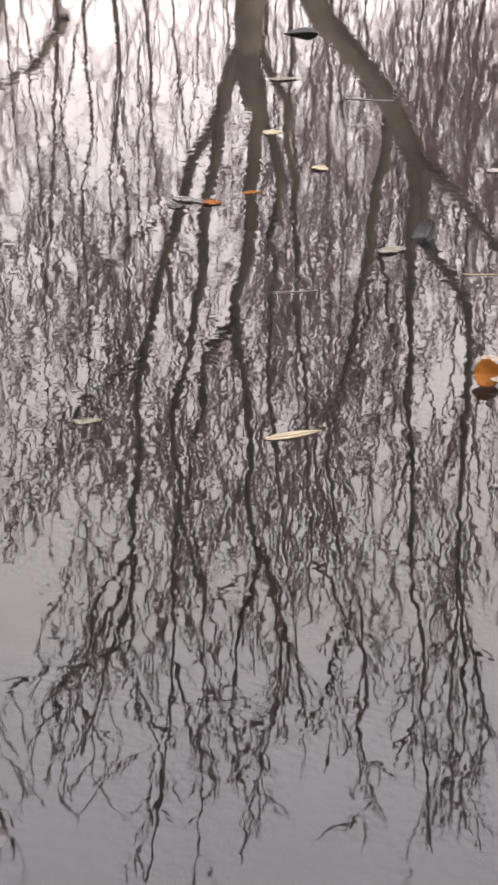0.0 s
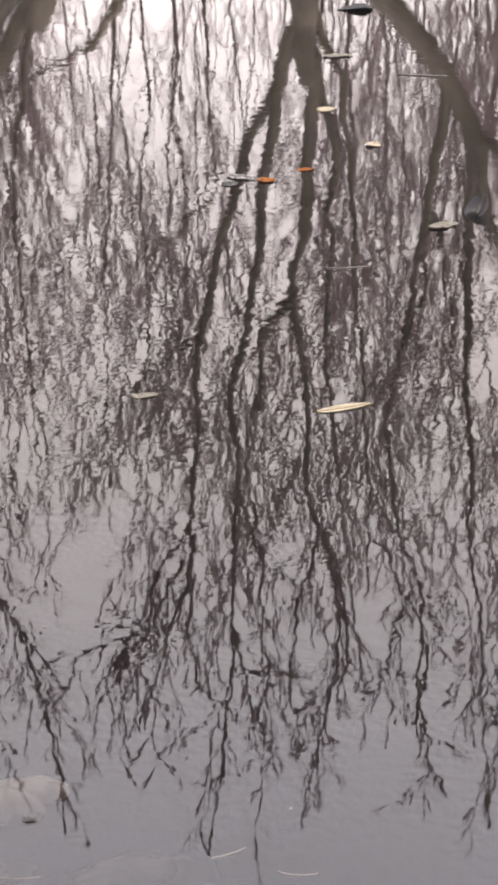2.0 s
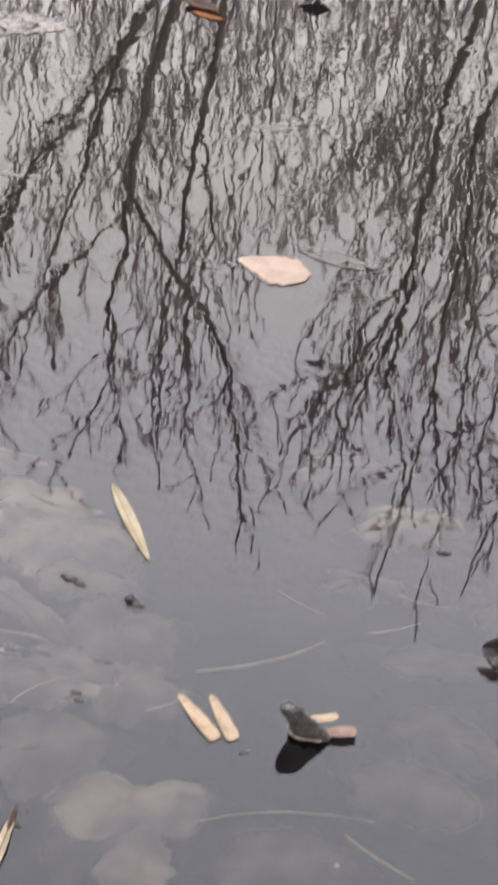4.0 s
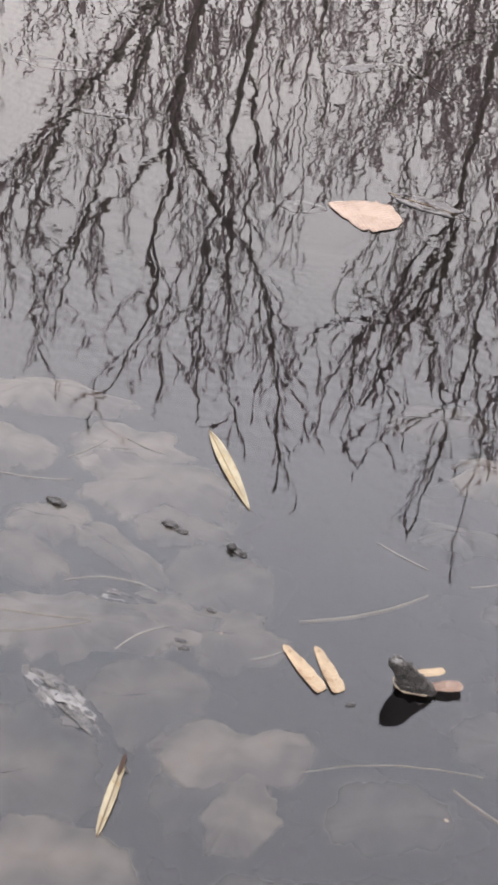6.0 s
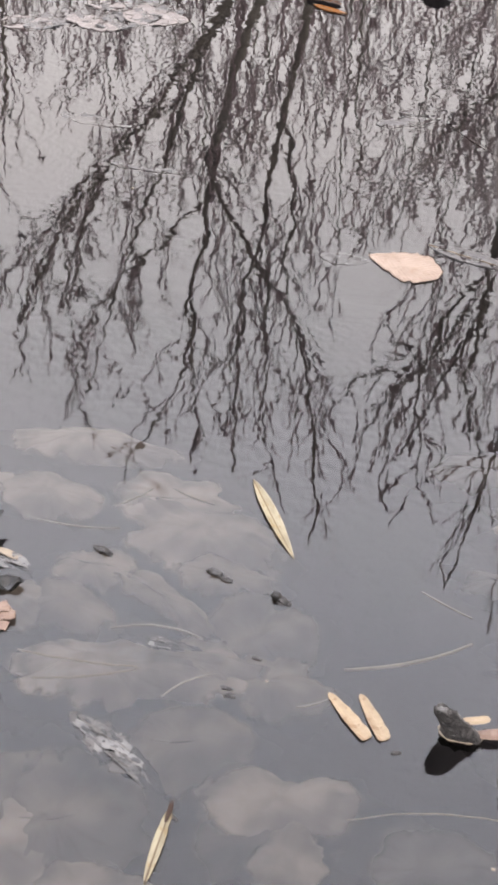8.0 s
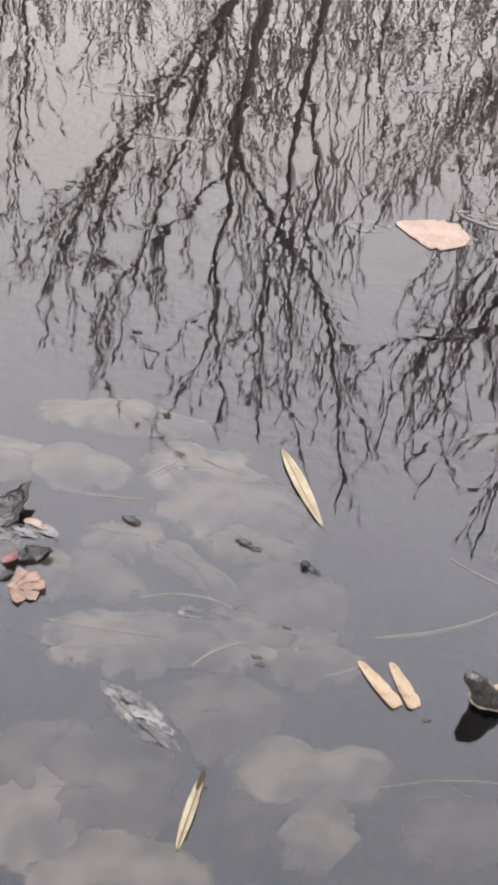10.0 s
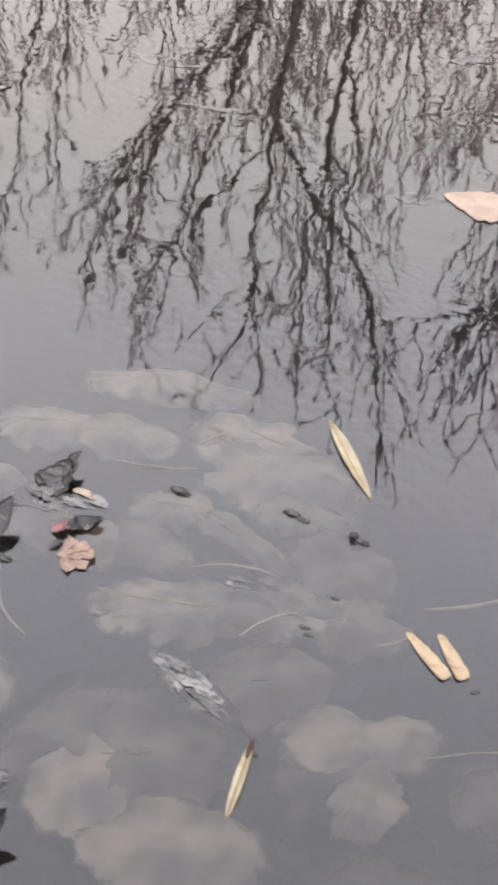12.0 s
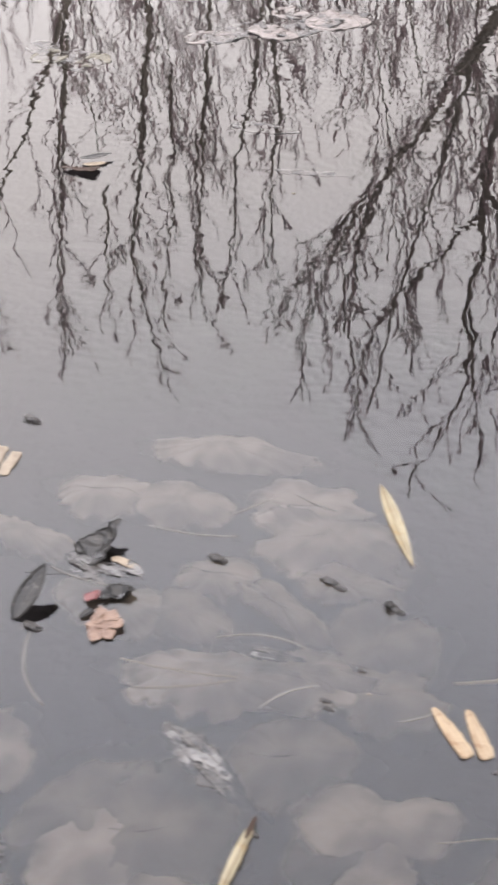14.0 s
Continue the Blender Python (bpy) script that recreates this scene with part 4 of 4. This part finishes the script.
# ---- broken stub, pods and seeds ----
def stub():
    """A rotten stub leaning out of the water: a knobbed body, a paler broken crown, flakes of bark and a pale ring for
    the bright meniscus.
    """
    ob = thing("broken_stub", "dark broken branch stub with peeling orange bark flakes", "stub", -0.297, 0.700, 0.0, 0)
    spine = [(0.007, 0.0, -0.012), (0.007, 0.0, 0.0), (0.005, 0.0, 0.008), (0.001, 0.0, 0.016), (-0.004, 0.0, 0.026), (-0.008, 0.0, 0.035), (-0.01, 0.0, 0.042), (-0.01, 0.0, 0.046)]
    V, F = tube(spine, [0.019, 0.019, 0.0172, 0.0145, 0.0122, 0.0108, 0.0092, 0.005], 26)
    V = [Vector(v) + Vector(((wobble((v[0], v[2]), 110, 3) + 0.5 * wobble((v[1], v[2]), 300, 4)) * 0.004, (wobble((v[2], v[0]), 120, 5) + 0.5 * wobble((v[0], v[2]), 320, 6)) * 0.004, wobble((v[1], v[0]), 240, 7) * 0.005)) for v in V]
    part("stub", ([(v.x, v.y * 0.42 - 0.27 * max(v.z, 0.0), v.z) for v in V], F), WOOD, ob)
    V, F = lump(0.0062, 0.005, 0.0034, 0.7, 4.2, 14, 8)
    part("crown", ([(x - 0.012, y - 0.0115, z + 0.04) for x, y, z in V], F), SCUM, ob, "pale grey broken top")
    for k, (head, ln, wd, z, skin, x, y, lift) in enumerate(((24, 0.028, 0.01, 0.015, TAN, 0.005, 0.0, -4), (16, 0.03, 0.013, 0.004, SALMON, 0.02, -0.001, 1))):
        V, F = blade(ln, wd, strap, fold=0.35, curl=0.05, seed=160 + k, nu=14, nv=6, rough_edge=0.2, crumple=0.0012)
        m = pose(x + ln / 2 * math.cos(radians(head)), y + ln / 2 * math.sin(radians(head)), z, 0, -lift, head)
        part("bark_flake", ([m @ Vector(v) for v in V], F), skin, ob, "peeling orange bark flake")
    # pale solid ring stands in for the bright line of the meniscus
    ring = [((0.0195 + 0.002 * math.sin(3 * a)) * math.cos(a) + 0.007, (0.0098 + 0.0015 * math.sin(2 * a + 1)) * math.sin(a), 0.0004) for a in [math.tau * q / 28 for q in range(29)]]
    part("scum_rim", tube(ring, [0.0011 + 0.0006 * math.sin(q * 1.7) for q in range(29)], 5), PALE, ob, "thin pale ring for the bright meniscus")
    return ob


stub()


def rolled_leaf():
    """A pale leaf afloat whose far edge is rolled up into a dark ridge, with dark slivers for its two shaded hollows,
    and a grey flap standing at its end.
    """
    ob = thing("rolled_leaf", "pale pinkish leaf with a rolled-up dark edge", "leaf", -0.078, 0.824, 0.0006, -33)
    xs = [-0.054 + 0.108 * q / 26 for q in range(27)]
    ridge = [(x, 0.007 + 0.002 * math.sin(90 * x), 0.0015 + 0.017 * math.exp(-((x + 0.03) / 0.021) ** 2) + 0.011 * math.exp(-((x - 0.02) / 0.022) ** 2)) for x in xs]
    foot = [(x, -0.009 + 0.003 * math.sin(130 * x), 0.0006) for x in xs]
    part("rolled_edge", sheet_between(ridge[:13], foot[:13]), TAWNY, ob, "brown rolled leaf edge")
    part("rolled_end", sheet_between(ridge[12:], foot[12:]), SALMON, ob, "pale pinkish rolled end")
    part("rim", tube(ridge, [0.0016 + 0.0007 * math.sin(q * 0.9) for q in range(27)], 6), BLACK, ob, "thin black rim")
    # flat dark blades laid on the roll paint the shade in its openings
    for x, z, ln in ((-0.026, 0.0075, 0.034), (0.022, 0.0055, 0.032)):
        V, F = blade(ln, 0.0065, spindle, fold=0.1, seed=174, nu=14, nv=4)
        m = pose(x, -0.0045, z, 48, 0, -4)
        part("hollow", ([m @ Vector(v) for v in V], F), RUST, ob, "dark sliver for the shade inside the roll")
    V, F = blade(0.074, 0.036, ovate, fold=0.05, curl=0.01, crumple=0.0018, rough_edge=0.2, seed=172, nu=22, nv=10)
    part("blade", ([(x + 0.056, y - 0.013, z * 0.6) for x, y, z in V], F), PINK, ob, "smooth peach blade")
    V, F = blade(0.026, 0.034, ovate, fold=0.3, curl=0.06, crumple=0.002, seed=173, nu=16, nv=8)
    m = pose(-0.052, -0.027, 0.014, 72, 0, 30)
    part("flap", ([m @ Vector(v) for v in V], F), CHAR, ob, "grey torn flap standing up")
    return ob


rolled_leaf()


def pod(x, y, size, label, legs=3, seed=0, ball=0.0):
    """A seed husk lying in the surface: two uneven lobes, a paler split edge and a few torn wet scraps round it."""
    rnd = random.Random(seed)
    size *= 0.8
    ob = thing("seed_husk", label, "seed", x, y, -size * 0.16, rnd.uniform(-25, 25), "seed husks on the water")
    part("husk", lump(size * 1.15, size * 0.6, size * 0.36, 0.8, seed * 3.7, 18, 10), HUSK, ob)
    V, F = lump(size * 0.7, size * 0.42, size * 0.28, 0.8, seed * 1.3, 14, 8)
    part("lobe", ([(vx + size * 1.25, vy + size * rnd.uniform(-0.3, 0.3), vz) for vx, vy, vz in V], F), HUSK, ob)
    if ball:
        V, F = lump(ball, ball * 0.9, ball * 0.8, 0.2, seed, 16, 10)
        part("seed", ([(vx - size * 0.8, vy, vz) for vx, vy, vz in V], F), BLACK, ob, "round shiny black seed")
    for k in range(min(legs, 4)):
        V, F = blade(size * rnd.uniform(0.9, 1.6), size * rnd.uniform(0.25, 0.5), spindle, fold=0.2, crumple=size * 0.12, rough_edge=0.5, seed=seed * 9 + k, nu=8, nv=4, thick=0.0003)
        m = pose(rnd.uniform(-1.1, 1.8) * size, rnd.uniform(-0.75, 0.75) * size, size * 0.12, 0, 0, rnd.uniform(-50, 50))
        part("scrap", ([m @ Vector(v) for v in V], F), (SCUM, HUSK, WETGREY)[k % 3], ob)
    return ob


pod(-0.486, 0.815, 0.0078, "small round black seed with torn wet scraps", 5, 1, 0.0052)
pod(-0.343, 0.663, 0.0036, "tiny dark bud scale with three points", 5, 2)
pod(-0.678, 0.830, 0.0085, "flat dark seed husk floating on water", 6, 3)
pod(-0.984, 0.979, 0.0095, "rounded dark seed husk with a pale ring", 6, 4)
pod(-0.896, 0.700, 0.0045, "tiny dark husk floating alone", 4, 5)
pod(-0.966, 0.727, 0.0055, "dark pod where two yellow leaves join", 4, 6)
pod(-0.814, 0.692, 0.0085, "dark knot between leaf and stalk", 3, 7)
pod(-0.559, 0.832, 0.0075, "dark husk caught on a sunken leaf", 5, 8)
pod(-0.545, 0.826, 0.005, "dark scrap caught on a sunken leaf", 4, 9)
pod(-0.507, 0.692, 0.0045, "slim dark scrap over a sunken leaf", 4, 10)
pod(-0.502, 0.684, 0.004, "dark crumb over a sunken leaf", 3, 11)
pod(-0.20, 0.965, 0.006, "dark sliver floating on open water", 3, 12)
pod(-0.513, 0.544, 0.0042, "dark scrap at the stalk end of a yellow leaf", 3, 14)
pod(-0.517, 0.538, 0.0034, "small dark scrap on a yellow leaf", 3, 15)
pod(-0.49, 0.735, 0.004, "pale-ringed dark crumb on the surface", 4, 13)
rnd = random.Random(5)
for k in range(26):
    x, y = rnd.uniform(-1.2, 0.35), rnd.uniform(0.42, 1.6)
    ob = thing("surface_crumb", "tiny pale crumb floating on the water", "crumb", x, y, -0.0004, rnd.uniform(0, 360), "crumbs floating on the pond")
    s = rnd.uniform(0.0007, 0.0016)
    part("crumb", lump(s * 1.4, s, s * 0.6, 0.3, k, 8, 5), (PALE, STALK, BLACK)[k % 3], ob)

for k, (x, y, head, ln, wd) in enumerate((
        (-0.544, 1.853, 29, 0.109, 0.03),
        (-0.44, 1.829, -43, 0.129, 0.014),
        (-0.88, 1.59, 2, 0.113, 0.014),
        (-1.001, 1.706, -3, 0.119, 0.03),
        (-0.557, 1.441, 6, 0.064, 0.03),
        (-1.482, 1.924, -15, 0.148, 0.03))):
    leaf("wet_leaf", "wet grey leaf floating just level with the water", x, y, head, ln, wd, WETGREY, lance, rib=None, fold=0.0, crumple=0.002, rough_edge=0.35, seed=210 + k, z=-0.0025, group="wet leaves level with the water")

# wet wrinkled leaves level with the surface: long folds that just break it
def wrinkled_leaf(label, x, y, heading, length, width, folds, seed, z=-0.0016):
    rnd = random.Random(seed)
    ob = thing("wet_leaf", label, "leaf", x, y, z, heading, "wet leaves level with the water")
    V, F = blade(length, width, lance, fold=0.04, crumple=0.003, rough_edge=0.45, seed=seed, nu=44, nv=16)
    part("blade", ([(vx, vy, vz - 0.0034) for vx, vy, vz in V], F), WETGREY, ob)
    for k in range(folds):
        q = (k + 0.5) / folds * 2 - 1
        ln = length * rnd.uniform(0.3, 0.75) * (1 - 0.35 * abs(q))
        V, F = blade(ln, width * rnd.uniform(0.16, 0.36), spindle, fold=rnd.uniform(0.15, 0.45), curl=rnd.uniform(-0.02, 0.01), crumple=0.0016, rough_edge=0.6, seed=seed + 7 * k, nu=26, nv=6, thick=0.0004)
        m = pose(rnd.uniform(-0.25, 0.25) * (length - ln) * 2, q * width * 0.36, -0.0004, 0, 0, rnd.uniform(-7, 7))
        # the paler folds carry the wet leaf's highlights in their colour
        part("fold", ([m @ Vector(v) for v in V], F), (SILVER, WETGREY, SCUM, SILVER)[k % 4], ob)
    return ob


wrinkled_leaf("grey wrinkled wet leaf breaking the surface", -0.580, 0.596, -28, 0.122, 0.034, 8, 181)
wrinkled_leaf("grey translucent wrinkled leaf near the bank", -0.722, 0.44, 42, 0.075, 0.05, 9, 182)
wrinkled_leaf("wrinkled grey wet leaf among black scraps", -0.782, 0.785, -12, 0.105, 0.04, 8, 183)
wrinkled_leaf("shiny folded leaf edge breaking the surface", -0.583, 0.730, 2, 0.085, 0.018, 5, 185)

leaf("wet_leaf", "white wet scrap between black leaves", -0.764, 0.798, -8, 0.036, 0.010, PALE, broad, rib=None, fold=0.0, crumple=0.002, rough_edge=0.3, seed=184, z=-0.0012)


# ---- sunken leaves on the shelf ----
for k, (x, y, rx, ry, head, skin, dome, words) in enumerate((
        (-0.655, 0.985, 0.070, 0.045, 8, SUNKEN_PALE, 0.016, "pale brown sunken leaf with a ragged edge"),
        (-0.600, 0.940, 0.075, 0.050, -6, SUNKEN_PALE, 0.022, "broad pale sunken leaf with torn tip"),
        (-0.790, 0.955, 0.060, 0.036, -5, SUNKEN_PALE, 0.016, "pale oval sunken leaf"),
        (-0.885, 0.945, 0.055, 0.033, 10, SUNKEN_PALE, 0.014, "pale oval sunken leaf beside another"),
        (-0.567, 0.880, 0.046, 0.030, 0, SUNKEN, 0.022, "small brown sunken leaf near the surface"),
        (-0.505, 0.800, 0.060, 0.062, 30, SUNKEN, 0.014, "rounded brown sunken leaf"),
        (-0.480, 0.750, 0.052, 0.045, 0, SUNKEN, 0.012, "rounded brown sunken leaf half covered"),
        (-0.640, 0.715, 0.105, 0.040, 12, SUNKEN_PALE, 0.026, "long pale brown sunken leaf just below the surface"),
        (-0.560, 0.745, 0.070, 0.036, 10, SUNKEN, 0.028, "ribbed brown sunken leaf close to the surface"),
        (-0.535, 0.655, 0.060, 0.050, 20, SUNKEN, 0.012, "dark brown sunken leaf with ragged edge"),
        (-0.437, 0.610, 0.068, 0.040, 15, SUNKEN_PALE, 0.016, "pale rounded sunken leaf with a notch"),
        (-0.416, 0.545, 0.026, 0.045, -10, SUNKEN_PALE, 0.016, "pale narrow sunken leaf end"),
        (-0.620, 0.540, 0.060, 0.080, 20, SUNKEN, 0.014, "large dull sunken leaf"),
        (-0.690, 0.540, 0.050, 0.070, -30, SUNKEN, 0.012, "large dull brown sunken leaf"),
        (-0.560, 0.465, 0.070, 0.050, 0, SUNKEN_PALE, 0.012, "pale sunken leaf near the bank"),
        (-0.330, 1.130, 0.070, 0.040, 10, SUNKEN_DIM, 0.020, "dull pinkish sunken leaf in dim water"),
        (-0.247, 1.070, 0.055, 0.030, 10, SUNKEN_PALE, 0.022, "pale pink sunken leaf near open water"),
        (-0.300, 0.580, 0.070, 0.045, 10, SUNKEN_DIM, 0.010, "dark sunken leaf near the bank"),
        (-0.175, 0.765, 0.062, 0.040, -20, SUNKEN_DIM, 0.012, "pale sunken leaf with a smooth edge"),
        (-0.195, 0.690, 0.060, 0.040, -10, SUNKEN_DIM, 0.010, "dark brown sunken leaf"),
        (-0.455, 0.570, 0.050, 0.055, 0, SUNKEN_DIM, 0.010, "dull sunken leaf under another"),
        (-0.824, 0.560, 0.062, 0.058, 0, SUNKEN_PALE, 0.016, "rounded pale sunken leaf with a bright edge"),
        (-0.780, 0.440, 0.065, 0.045, 10, SUNKEN, 0.012, "dark sunken leaf near the bank edge"),
        (-0.660, 0.500, 0.050, 0.050, 40, SUNKEN_PALE, 0.010, "dull sunken leaf near the bank"),
        (-1.058, 0.860, 0.050, 0.050, 0, SUNKEN_PALE, 0.016, "pale sunken leaf under shallow water"),
        (-0.960, 0.620, 0.060, 0.050, 0, SUNKEN, 0.012, "brown sunken leaf under floating ones"),
        (-0.930, 0.850, 0.060, 0.022, -8, SUNKEN_PALE, 0.022, "pale long sunken leaf edge"),
        (-0.700, 0.850, 0.045, 0.032, 0, SUNKEN, 0.018, "small brown sunken leaf"),
        (-0.790, 0.790, 0.065, 0.035, -10, SUNKEN_PALE, 0.022, "pale sunken leaf under black scraps"),
        (-0.700, 0.790, 0.050, 0.035, -25, SUNKEN, 0.018, "narrow brown sunken leaf"),
        (-0.620, 0.830, 0.070, 0.022, -25, SUNKEN, 0.020, "long narrow sunken leaf"),
        (-0.780, 1.050, 0.080, 0.028, 5, SUNKEN_PALE, 0.020, "long faint sunken leaf in deeper water"),
        (-0.180, 0.860, 0.075, 0.030, 5, SUNKEN_DIM, 0.012, "faint brown sunken leaf"),
        (-0.060, 0.740, 0.060, 0.045, 0, SUNKEN_DIM, 0.012, "faint pale sunken leaf"),
        (-0.380, 0.470, 0.060, 0.040, 0, SUNKEN_DIM, 0.010, "dark sunken leaf at the foot of the bank"),
        (-0.100, 0.950, 0.060, 0.028, 10, SUNKEN_DIM, 0.016, "faint pale sunken leaf"),
        (-0.280, 0.960, 0.050, 0.022, 0, SUNKEN_DIM, 0.018, "faint sunken leaf in open water"))):
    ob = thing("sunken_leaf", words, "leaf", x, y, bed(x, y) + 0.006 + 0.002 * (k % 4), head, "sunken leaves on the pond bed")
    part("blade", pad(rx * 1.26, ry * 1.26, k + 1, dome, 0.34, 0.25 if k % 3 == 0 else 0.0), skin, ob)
    if k % 3:
        continue
    line = [(rx * (q / 5 - 1) * 0.95, 0.004 * math.sin(q), dome * (1 - (q / 5 - 1) ** 2) + 0.0014) for q in range(11)]
    part("midrib", tube(line, [0.0007] * 11, 4), skin, ob)
